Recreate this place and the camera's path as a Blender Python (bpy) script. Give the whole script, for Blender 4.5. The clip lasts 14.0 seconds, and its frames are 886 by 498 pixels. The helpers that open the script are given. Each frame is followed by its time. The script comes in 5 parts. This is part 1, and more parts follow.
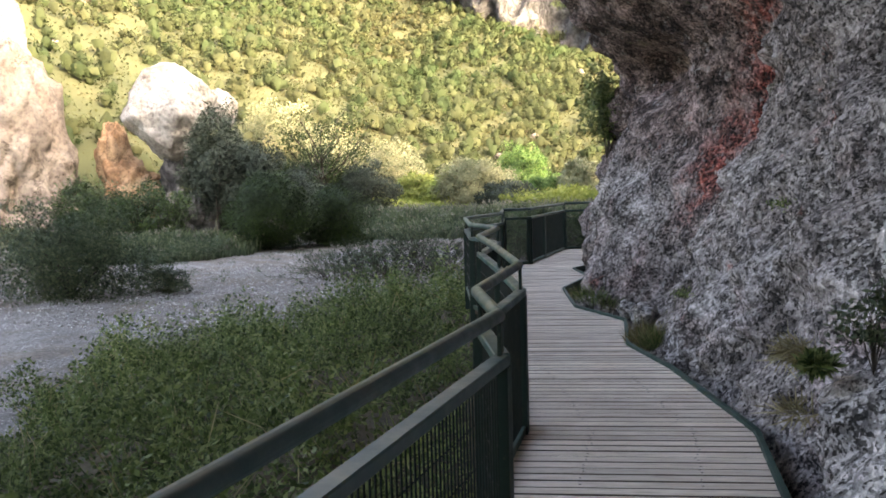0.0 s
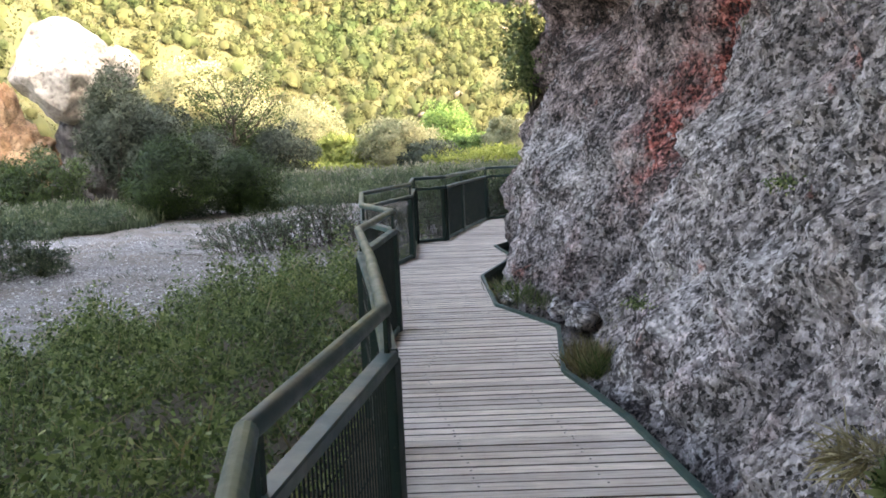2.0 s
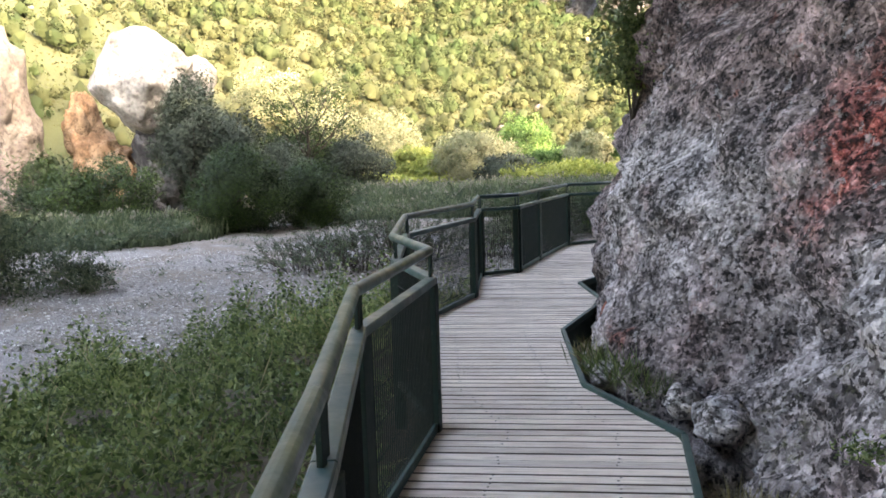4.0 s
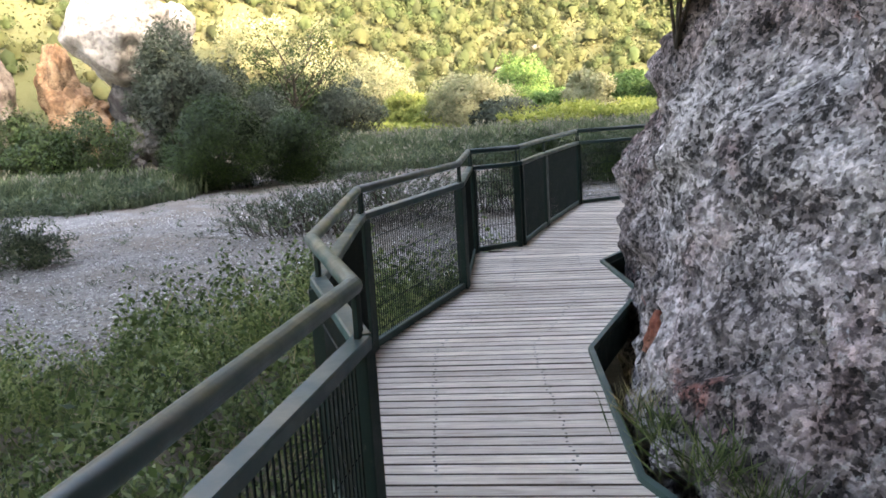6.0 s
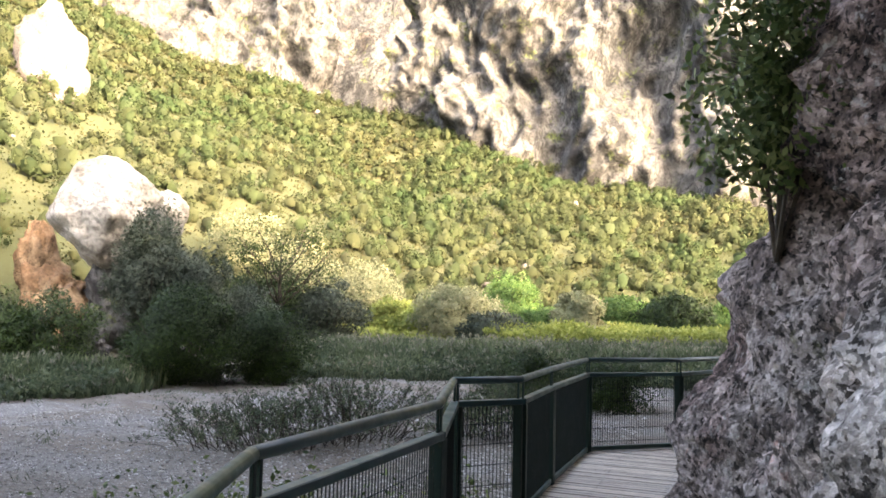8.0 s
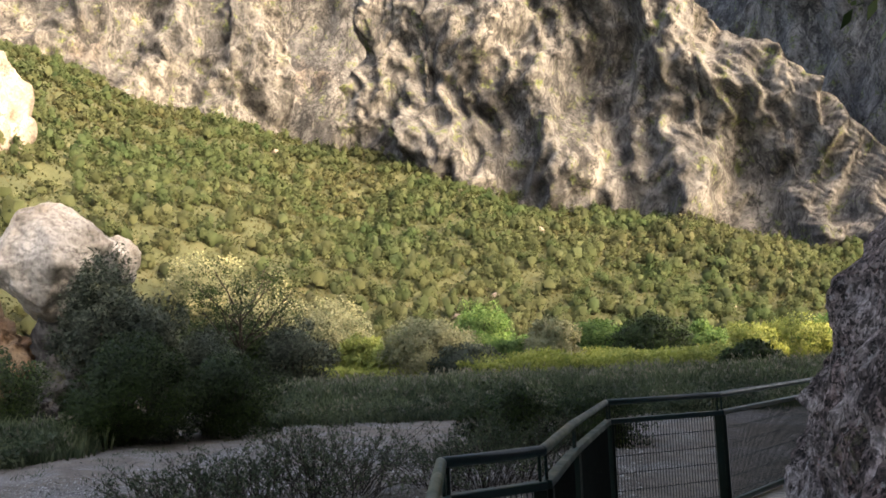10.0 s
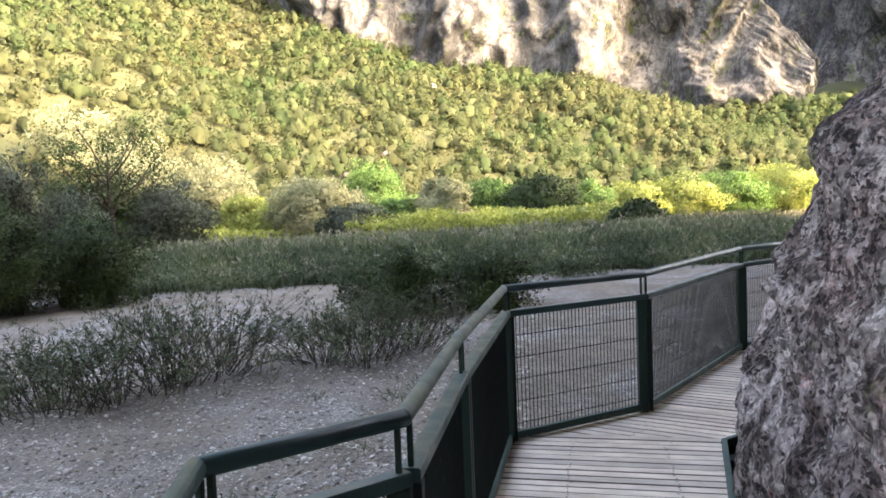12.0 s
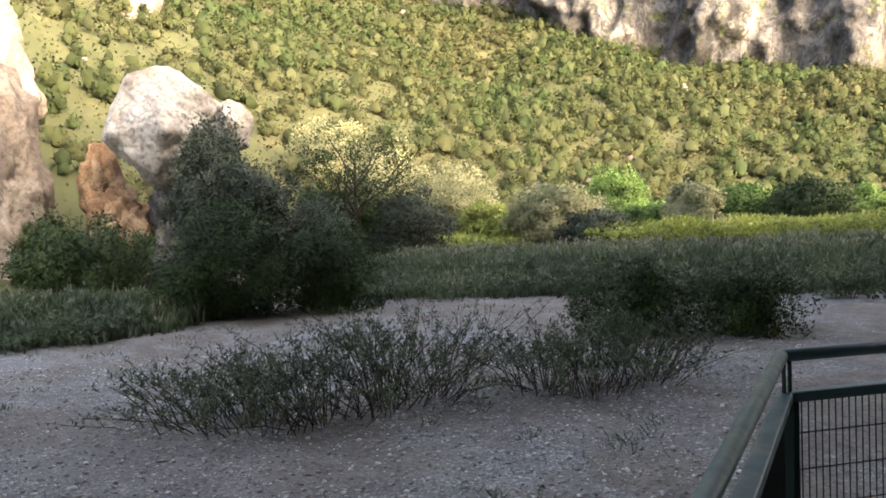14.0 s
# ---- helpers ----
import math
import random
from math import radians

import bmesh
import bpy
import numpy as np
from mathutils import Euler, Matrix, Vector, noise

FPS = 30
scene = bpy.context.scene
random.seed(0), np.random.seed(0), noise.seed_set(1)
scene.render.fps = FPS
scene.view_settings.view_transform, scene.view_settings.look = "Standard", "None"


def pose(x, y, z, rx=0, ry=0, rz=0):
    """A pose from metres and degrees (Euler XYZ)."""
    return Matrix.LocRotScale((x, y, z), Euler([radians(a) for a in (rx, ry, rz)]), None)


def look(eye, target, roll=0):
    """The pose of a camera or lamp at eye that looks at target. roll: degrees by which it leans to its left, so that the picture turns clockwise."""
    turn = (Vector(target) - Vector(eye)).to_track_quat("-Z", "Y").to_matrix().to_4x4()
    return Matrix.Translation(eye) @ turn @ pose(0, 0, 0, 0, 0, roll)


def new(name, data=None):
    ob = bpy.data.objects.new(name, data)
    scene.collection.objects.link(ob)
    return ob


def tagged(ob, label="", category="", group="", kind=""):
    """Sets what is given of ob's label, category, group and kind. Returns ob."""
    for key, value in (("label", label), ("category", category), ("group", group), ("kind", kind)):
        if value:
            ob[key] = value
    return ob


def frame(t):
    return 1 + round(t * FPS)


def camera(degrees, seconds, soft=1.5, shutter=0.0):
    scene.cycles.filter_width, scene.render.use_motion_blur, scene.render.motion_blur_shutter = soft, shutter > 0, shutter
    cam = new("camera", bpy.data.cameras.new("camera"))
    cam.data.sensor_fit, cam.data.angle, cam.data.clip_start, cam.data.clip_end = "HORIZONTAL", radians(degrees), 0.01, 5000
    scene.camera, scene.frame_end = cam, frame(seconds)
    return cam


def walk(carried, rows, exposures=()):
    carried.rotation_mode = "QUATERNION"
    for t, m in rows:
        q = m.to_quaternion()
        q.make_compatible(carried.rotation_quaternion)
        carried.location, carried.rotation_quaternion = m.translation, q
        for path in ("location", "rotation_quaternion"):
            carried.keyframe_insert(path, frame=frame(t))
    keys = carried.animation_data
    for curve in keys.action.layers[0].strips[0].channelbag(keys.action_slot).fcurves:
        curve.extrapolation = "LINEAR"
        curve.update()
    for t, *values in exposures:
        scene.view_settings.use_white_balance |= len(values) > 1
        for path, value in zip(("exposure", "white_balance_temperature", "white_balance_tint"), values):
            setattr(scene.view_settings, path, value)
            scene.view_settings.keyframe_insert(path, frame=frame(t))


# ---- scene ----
cam = camera(56.7, 14.0, soft=1.75)
PATH = [
    (0, (2.463, -0.553, 1.512), (1.927, 1.368, 1.356), -1.6),
    (0.5, (2.374, -0.043, 1.527), (2.07, 1.922, 1.317), -1.1),
    (1, (2.417, 0.545, 1.518), (2.142, 2.512, 1.288), -2.2),
    (1.5, (2.297, 1.004, 1.567), (2.016, 2.969, 1.321), -1.0),
    (2, (2.307, 1.587, 1.588), (1.94, 3.536, 1.328), -2.5),
    (2.5, (2.318, 2.205, 1.605), (1.903, 4.14, 1.318), -2.4),
    (3, (2.184, 2.739, 1.578), (1.732, 4.667, 1.3), -2.0),
    (3.5, (2.063, 3.355, 1.525), (1.55, 5.273, 1.286), -1.9),
    (3.7, (2.013, 3.598, 1.526), (1.474, 5.511, 1.306), -1.5),
    (5.8, (1.563, 5.961, 1.525), (0.988, 7.849, 1.201), -3.5),
    (6, (1.496, 6.187, 1.507), (0.947, 8.079, 1.159), -3.5),
    (6.5, (1.361, 6.677, 1.499), (0.836, 8.573, 1.138), -2.2),
    (7, (1.182, 7.185, 1.493), (0.685, 9.095, 1.164), -1.8),
    (7.5, (1.074, 7.756, 1.503), (0.578, 9.693, 1.455), 0.3),
    (7.7, (1.023, 7.974, 1.505), (0.519, 9.908, 1.573), 1.3),
    (9.8, (0.435, 10.162, 1.543), (-0.084, 12.065, 1.873), -3.7),
    (10, (0.379, 10.36, 1.553), (-0.048, 12.3, 1.79), -2.0),
    (10.3, (0.302, 10.641, 1.568), (0.02, 12.617, 1.693), -0.5),
    (10.5, (0.249, 10.843, 1.554), (0.083, 12.836, 1.59), -1.9),
    (10.7, (0.21, 11.046, 1.572), (0.12, 13.043, 1.531), -2.6),
    (11, (0.234, 11.281, 1.552), (0.198, 13.278, 1.45), -4.0),
    (11.5, (0.305, 11.798, 1.581), (0.24, 13.794, 1.462), -2.7),
    (12, (0.261, 12.342, 1.613), (0.077, 14.331, 1.499), -2.2),
    (12.5, (0.209, 12.788, 1.586), (-0.251, 14.732, 1.482), -2.5),
    (13, (0.111, 13.261, 1.581), (-0.6, 15.127, 1.479), -2.4),
    (13.5, (0.056, 13.761, 1.615), (-0.774, 15.577, 1.505), -3.0),
    (14, (0.144, 14.253, 1.623), (-0.61, 16.104, 1.546), -2.0),
]
BASE = 3.3
EXPOSURES = [(t, BASE + e, 8300, 11) for t, e in ((0, -0.25), (0.5, 0.3), (1.0, 0.4), (1.6, 0.22), (3.7, 0.15), (7.2, 0.15), (7.7, 0.0), (9.8, -1.5), (10.1, -1.25), (10.4, -0.98), (10.7, -0.55), (11.2, -0.15), (11.7, -0.05), (12.1, -0.1), (12.5, -0.3), (13.2, -0.55), (14, -0.75))]
walk(cam, [(t, look(eye, target, roll)) for t, eye, target, roll in PATH], EXPOSURES)

# ---- world and sun ----
TO_SUN = Vector((0.80, -0.42, 0.45)).normalized()
world = bpy.data.worlds.new("World")
scene.world = world
world.use_nodes = True
wn = world.node_tree
sky = wn.nodes.new("ShaderNodeTexSky")
sky.sky_type = "NISHITA"
sky.sun_disc = False
sky.sun_elevation = math.asin(TO_SUN.z)
sky.sun_rotation = math.atan2(TO_SUN.x, TO_SUN.y)
sky.air_density, sky.dust_density, sky.ozone_density = 0.6, 5.0, 0.3
wn.links.new(sky.outputs[0], wn.nodes["Background"].inputs[0])
wn.nodes["Background"].inputs[1].default_value = 0.42
sun = bpy.data.lights.new("sun", "SUN")
sun.energy, sun.angle, sun.color = 0.41, radians(0.5), (1.0, 0.94, 0.84)
sun_ob = new("sun", sun)
sun_ob.matrix_world = look((0, 0, 60), Vector((0, 0, 60)) - TO_SUN)
rng = np.random.default_rng(7)


# ---- materials ----
class Mat:
    """A node material with short calls for its nodes."""

    def __init__(self, name, rough=0.7, metal=0.0, spec=0.5):
        self.m = bpy.data.materials.new(name)
        self.m.use_nodes = True
        self.t = self.m.node_tree
        self.b = self.t.nodes["Principled BSDF"]
        self.b.inputs["Roughness"].default_value = rough
        self.b.inputs["Metallic"].default_value = metal
        self.b.inputs["Specular IOR Level"].default_value = spec
        self.coord = None

    def put(self, socket, value):
        if hasattr(value, "links"):
            self.t.links.new(value, socket)
        elif value is not None:
            if isinstance(value, (tuple, list)) and len(value) == 3 and socket.type == "RGBA":
                value = (*value, 1)
            socket.default_value = value

    def co(self):
        if self.coord is None:
            self.coord = self.t.nodes.new("ShaderNodeTexCoord")
        return self.coord.outputs["Object"]

    def mapped(self, scale=(1, 1, 1), turn=(0, 0, 0), co=None):
        n = self.t.nodes.new("ShaderNodeMapping")
        self.put(n.inputs["Vector"], co or self.co())
        n.inputs["Scale"].default_value, n.inputs["Rotation"].default_value = scale, turn
        return n.outputs[0]

    def noise(self, scale, detail=4, rough=0.6, co=None, warp=0.0):
        n = self.t.nodes.new("ShaderNodeTexNoise")
        self.put(n.inputs["Vector"], co or self.co())
        n.inputs["Scale"].default_value, n.inputs["Detail"].default_value, n.inputs["Roughness"].default_value = scale, detail, rough
        n.inputs["Distortion"].default_value = warp
        return n.outputs["Fac"]

    def voronoi(self, scale, feature="F1", out="Distance", co=None):
        n = self.t.nodes.new("ShaderNodeTexVoronoi")
        n.feature = feature
        self.put(n.inputs["Vector"], co or self.co())
        n.inputs["Scale"].default_value = scale
        return n.outputs[out]

    def warped(self, scale, amount):
        """Object coordinates pushed about by noise."""
        n = self.t.nodes.new("ShaderNodeTexNoise")
        self.put(n.inputs["Vector"], self.co())
        n.inputs["Scale"].default_value, n.inputs["Detail"].default_value = scale, 3
        v = self.t.nodes.new("ShaderNodeVectorMath")
        v.operation = "MULTIPLY_ADD"
        self.put(v.inputs[0], n.outputs["Color"])
        v.inputs[1].default_value = (amount, amount, amount)
        self.put(v.inputs[2], self.co())
        return v.outputs[0]

    def ramp(self, fac, *stops):
        n = self.t.nodes.new("ShaderNodeValToRGB")
        self.put(n.inputs[0], fac)
        e = n.color_ramp.elements
        while len(e) < len(stops):
            e.new(0.5)
        for el, (p, c) in zip(e, stops):
            el.position = p
            el.color = (*c, 1) if isinstance(c, (tuple, list)) else (c, c, c, 1)
        return n.outputs[0]

    def mix(self, fac, a, b, mode="MIX"):
        n = self.t.nodes.new("ShaderNodeMix")
        n.data_type, n.blend_type = "RGBA", mode
        self.put(n.inputs[0], fac), self.put(n.inputs[6], a), self.put(n.inputs[7], b)
        return n.outputs[2]

    def math(self, op, a, b=None, clamp=False):
        n = self.t.nodes.new("ShaderNodeMath")
        n.operation, n.use_clamp = op, clamp
        self.put(n.inputs[0], a), self.put(n.inputs[1], b)
        return n.outputs[0]

    def xyz(self, co=None):
        n = self.t.nodes.new("ShaderNodeSeparateXYZ")
        self.put(n.inputs[0], co or self.co())
        return n.outputs

    def island(self):
        return self.t.nodes.new("ShaderNodeNewGeometry").outputs["Random Per Island"]

    def each(self):
        return self.t.nodes.new("ShaderNodeObjectInfo").outputs["Random"]

    def attr(self, name):
        n = self.t.nodes.new("ShaderNodeAttribute")
        n.attribute_name = name
        return n.outputs["Fac"]

    def bump(self, height, strength=0.5, distance=0.02, under=None):
        n = self.t.nodes.new("ShaderNodeBump")
        n.inputs["Strength"].default_value, n.inputs["Distance"].default_value = strength, distance
        self.put(n.inputs["Height"], height)
        if under is not None:
            self.put(n.inputs["Normal"], under)
        return n.outputs[0]

    def done(self, colour=None, rough=None, normal=None):
        self.put(self.b.inputs["Base Color"], colour), self.put(self.b.inputs["Roughness"], rough)
        if normal is not None:
            self.put(self.b.inputs["Normal"], normal)
        return self.m


def foliage(name, dark, mid, light, through_share=0.35, rough=0.6):
    """Leaves: colour by leaf, with light that comes through."""
    m = Mat(name, rough, spec=0.25)
    c = m.ramp(m.island(), (0.0, dark), (0.5, mid), (1.0, light))
    big = m.ramp(m.noise(0.3, 4), (0.38, (0.6, 0.64, 0.6)), (0.5, (0.95, 0.96, 0.92)), (0.62, (1.3, 1.24, 1.1)))
    c = m.mix(1.0, c, big, "MULTIPLY")
    m.done(c)
    t = m.t.nodes.new("ShaderNodeBsdfTranslucent")
    m.put(t.inputs[0], c)
    mix = m.t.nodes.new("ShaderNodeMixShader")
    mix.inputs[0].default_value = through_share
    m.t.links.new(m.b.outputs[0], mix.inputs[1])
    m.t.links.new(t.outputs[0], mix.inputs[2])
    m.t.links.new(mix.outputs[0], m.t.nodes["Material Output"].inputs[0])
    return m.m


def crown_mass(name, dark, mid, light):
    """Far crowns: leaf clusters in colour, with some light through them."""
    m = Mat(name, 0.8, spec=0.1)
    c = m.ramp(m.island(), (0.0, dark), (0.5, mid), (1.0, light))
    c = m.mix(1.0, c, m.ramp(m.noise(0.3, 4, 0.6), (0.35, (0.88, 0.92, 0.88)), (0.5, 1.0), (0.65, (1.12, 1.08, 1.08))), "MULTIPLY")
    c = m.mix(1.0, c, m.ramp(m.noise(0.03, 4), (0.4, (0.82, 0.95, 0.85)), (0.6, (1.15, 1.05, 1.05))), "MULTIPLY")
    m.done(c)
    t = m.t.nodes.new("ShaderNodeBsdfTranslucent")
    m.put(t.inputs[0], c)
    mix = m.t.nodes.new("ShaderNodeMixShader")
    mix.inputs[0].default_value = 0.5
    m.t.links.new(m.b.outputs[0], mix.inputs[1])
    m.t.links.new(t.outputs[0], mix.inputs[2])
    m.t.links.new(mix.outputs[0], m.t.nodes["Material Output"].inputs[0])
    return m.m


def rock_material(name, pale, mid, dark, scale=1.0, rough=0.9, contrast=1.0):
    """Rough rock: lumps, dark pits and cracks, pale crusts."""
    m = Mat(name, rough, spec=0.2)
    big = m.noise(0.7 * scale, 5, 0.6)
    c = m.ramp(big, (0.36, dark), (0.48, mid), (0.62, pale))
    blotch = m.noise(3.4 * scale, 8, 0.68, warp=0.25)
    c = m.mix(0.9 * contrast, c, m.ramp(blotch, (0.34, 0.45), (0.44, 0.82), (0.54, 1.03), (0.66, 1.2)), "MULTIPLY")
    fine = m.noise(14 * scale, 7, 0.7)
    c = m.mix(0.8 * contrast, c, m.ramp(fine, (0.38, 0.35), (0.46, 0.85), (0.6, 1.25)), "MULTIPLY")
    vein = m.math("ABSOLUTE", m.math("SUBTRACT", m.noise(1.7 * scale, 7, 0.6, warp=0.5), 0.5))
    where = m.ramp(m.noise(1.1 * scale, 3), (0.46, 0.0), (0.56, 1.0))
    crack = m.math("MULTIPLY", m.ramp(vein, (0.004, 1.0), (0.014, 0.0)), where)
    c = m.mix(m.math("MULTIPLY", crack, 0.85 * contrast), c, tuple(v * 0.2 for v in dark))
    crust = m.ramp(m.noise(4.5 * scale, 7, 0.75), (0.54, 0.0), (0.63, 0.55))
    c = m.mix(crust, c, pale)
    n1 = m.bump(big, 0.4, 0.25 / scale)
    n2 = m.bump(blotch, 0.7, 0.07 / scale, n1)
    return m.done(c, None, m.bump(fine, 0.8, 0.03 / scale, n2))


def wall_rock_material():
    """The rock face by the path: crusted grey conglomerate with lichen, red seams and a brown upper part."""
    m = Mat("grey_conglomerate", 0.92, spec=0.2)
    x, y, z = m.xyz()
    big, med = m.noise(0.8, 4, 0.55), m.noise(3.2, 6, 0.62)
    lump = m.noise(21, 6, 0.62, warp=0.1)
    c = m.ramp(big, (0.36, (0.19, 0.163, 0.157)), (0.5, (0.245, 0.216, 0.208)), (0.64, (0.325, 0.298, 0.29)))
    # paler towards the near end of the face
    near_pale = m.ramp(m.math("MULTIPLY", m.math("ADD", y, m.math("MULTIPLY", med, 2.0)), 0.05), (0.23, 0.75), (0.32, 0.0))
    c = m.mix(near_pale, c, (0.47, 0.445, 0.435))
    # brown upper part of the far block, umber beyond the second fault, pink blooms
    wob = m.math("MULTIPLY", m.math("SUBTRACT", m.noise(1.5, 6, 0.7), 0.5), 1.6)
    yw, zw = m.math("ADD", y, wob), m.math("ADD", z, m.math("MULTIPLY", wob, 0.7))
    brown = m.math("MULTIPLY", m.ramp(m.math("MULTIPLY", yw, 0.05), (0.405, 0.0), (0.44, 1.0)), m.ramp(m.math("MULTIPLY", zw, 0.25), (0.36, 0.0), (0.54, 0.95)))
    c = m.mix(brown, c, m.ramp(med, (0.38, (0.085, 0.06, 0.055)), (0.5, (0.16, 0.118, 0.108)), (0.62, (0.25, 0.195, 0.18))))
    umber = m.ramp(m.math("MULTIPLY", yw, 0.05), (0.60, 0.0), (0.65, 0.95))
    c = m.mix(m.math("MULTIPLY", umber, m.ramp(med, (0.42, 1.0), (0.62, 0.4))), c, m.ramp(big, (0.38, (0.085, 0.064, 0.062)), (0.62, (0.175, 0.142, 0.138))))
    pink = m.ramp(m.noise(1.1, 6, 0.7, warp=0.6), (0.52, 0.0), (0.64, 0.6))
    c = m.mix(pink, c, m.ramp(med, (0.4, (0.20, 0.125, 0.118)), (0.6, (0.36, 0.265, 0.255))))
    rust = m.ramp(m.noise(2.3, 6, 0.7, warp=0.5), (0.64, 0.0), (0.69, 0.75))
    c = m.mix(rust, c, m.ramp(lump, (0.4, (0.13, 0.045, 0.035)), (0.6, (0.32, 0.125, 0.10))))
    # the red seam behind the first fault
    seam = m.math("ADD", m.math("SUBTRACT", y, 8.86), m.math("MULTIPLY", m.math("MAXIMUM", m.math("SUBTRACT", z, 1.9), 0.0), 0.55))
    seam = m.math("ABSOLUTE", m.math("ADD", seam, m.math("MULTIPLY", wob, 0.42)))
    band = m.ramp(seam, (0.08, 1.0), (0.44, 0.0))
    band = m.math("MULTIPLY", band, m.ramp(m.math("MULTIPLY", z, 0.25), (0.16, 0.0), (0.33, 1.0)))
    band = m.math("MULTIPLY", band, m.ramp(m.noise(2.6, 6, 0.72), (0.42, 0.12), (0.54, 1.0)))
    c = m.mix(band, c, m.ramp(lump, (0.38, (0.09, 0.025, 0.022)), (0.5, (0.27, 0.07, 0.056)), (0.64, (0.40, 0.165, 0.135))))
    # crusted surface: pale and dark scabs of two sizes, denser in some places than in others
    # low scabs and lumps are also painted darker, to carry the hollows' shade
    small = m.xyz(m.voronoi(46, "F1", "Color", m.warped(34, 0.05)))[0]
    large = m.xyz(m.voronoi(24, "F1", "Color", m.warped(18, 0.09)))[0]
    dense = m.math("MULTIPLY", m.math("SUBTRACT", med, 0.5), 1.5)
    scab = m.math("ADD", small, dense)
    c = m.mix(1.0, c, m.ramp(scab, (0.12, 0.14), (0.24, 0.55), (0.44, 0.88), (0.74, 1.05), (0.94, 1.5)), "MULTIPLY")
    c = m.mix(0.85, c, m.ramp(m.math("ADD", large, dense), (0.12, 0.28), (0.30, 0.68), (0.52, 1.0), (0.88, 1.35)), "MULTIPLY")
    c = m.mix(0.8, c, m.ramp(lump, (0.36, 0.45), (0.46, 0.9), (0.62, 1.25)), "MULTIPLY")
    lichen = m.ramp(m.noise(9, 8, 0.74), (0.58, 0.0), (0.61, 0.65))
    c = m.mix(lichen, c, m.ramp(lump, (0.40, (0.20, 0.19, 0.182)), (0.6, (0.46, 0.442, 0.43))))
    # near-black in pits and cracks puts the shade inside them into the colour
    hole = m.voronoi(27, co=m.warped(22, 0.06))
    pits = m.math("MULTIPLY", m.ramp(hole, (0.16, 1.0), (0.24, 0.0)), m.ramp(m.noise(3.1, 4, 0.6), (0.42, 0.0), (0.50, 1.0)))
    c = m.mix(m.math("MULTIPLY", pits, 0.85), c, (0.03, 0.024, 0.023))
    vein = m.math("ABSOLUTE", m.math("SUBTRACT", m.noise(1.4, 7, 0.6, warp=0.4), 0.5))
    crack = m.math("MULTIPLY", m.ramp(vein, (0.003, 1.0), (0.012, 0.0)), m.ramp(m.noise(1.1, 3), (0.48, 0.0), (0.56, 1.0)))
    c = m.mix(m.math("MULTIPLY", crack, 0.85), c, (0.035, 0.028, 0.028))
    moss = m.ramp(m.noise(1.9, 6, 0.72, m.mapped((1, 1, 1), (0.4, 0.9, 0.2))), (0.63, 0.0), (0.70, 0.55))
    c = m.mix(moss, c, m.ramp(lump, (0.4, (0.08, 0.085, 0.04)), (0.6, (0.22, 0.22, 0.12))))
    n1 = m.bump(med, 0.9, 0.12)
    n2 = m.bump(m.math("ADD", m.math("MULTIPLY", small, 0.4), large), 0.8, 0.02, n1)
    n3 = m.bump(pits, -0.8, 0.02, n2)
    return m.done(c, None, m.bump(lump, 0.7, 0.03, n3))


def cliff_material():
    m = Mat("grey_limestone_cliff", 0.95, spec=0.12)
    big = m.noise(0.06, 6, 0.65, m.mapped((1, 1, 0.5)))
    c = m.ramp(big, (0.36, (0.040, 0.041, 0.044)), (0.48, (0.075, 0.075, 0.076)), (0.64, (0.125, 0.12, 0.114)))
    run = m.noise(0.3, 7, 0.68, m.mapped((1, 1, 0.55)), 0.2)
    c = m.mix(0.95, c, m.ramp(run, (0.36, 0.32), (0.45, 0.75), (0.53, 1.05), (0.64, 1.35)), "MULTIPLY")
    ochre = m.ramp(m.noise(0.035, 4, 0.6, m.mapped((1, 1, 0.6), (0.5, 0.2, 0.1))), (0.60, 0.0), (0.70, 0.35))
    c = m.mix(ochre, c, m.ramp(run, (0.4, (0.07, 0.05, 0.036)), (0.6, (0.16, 0.118, 0.085))))
    scrub = m.ramp(m.noise(0.2, 7, 0.78), (0.56, 0.0), (0.61, 0.9))
    c = m.mix(scrub, c, m.ramp(m.noise(1.6, 4), (0.4, (0.03, 0.042, 0.016)), (0.6, (0.085, 0.10, 0.04))))
    # cracks drawn dark in the colour, also standing in for upright shading
    for size, width in ((0.05, 0.022), (0.16, 0.02)):
        crack_shade = m.math("ABSOLUTE", m.math("SUBTRACT", m.noise(size, 8, 0.62, m.mapped((1, 1, 0.5), (0.25, 0.3, 0.1)), 0.4), 0.5))
        c = m.mix(m.math("MULTIPLY", m.ramp(crack_shade, (width * 0.25, 1.0), (width, 0.0)), 0.8), c, (0.022, 0.022, 0.024))
    fine = m.noise(1.3, 7, 0.76)
    c = m.mix(0.85, c, m.ramp(fine, (0.37, 0.35), (0.46, 0.85), (0.6, 1.3)), "MULTIPLY")
    n = m.bump(fine, 0.7, 0.5, m.bump(run, 0.8, 1.3))
    return m.done(c, None, n)


def steel(name, colour, rough=0.38, spec=0.3):
    m = Mat(name, rough, spec=spec)
    wear = m.noise(6, 5, 0.7)
    c = m.mix(m.ramp(wear, (0.45, 0.0), (0.75, 0.25)), colour, tuple(min(1, v * 1.9 + 0.015) for v in colour))
    c = m.mix(m.ramp(m.noise(40, 4), (0.62, 0.0), (0.72, 0.35)), c, (0.07, 0.085, 0.07))
    return m.done(c, m.ramp(wear, (0.3, rough - 0.08), (0.7, rough + 0.2)), m.bump(m.noise(55, 3), 0.15, 0.002))


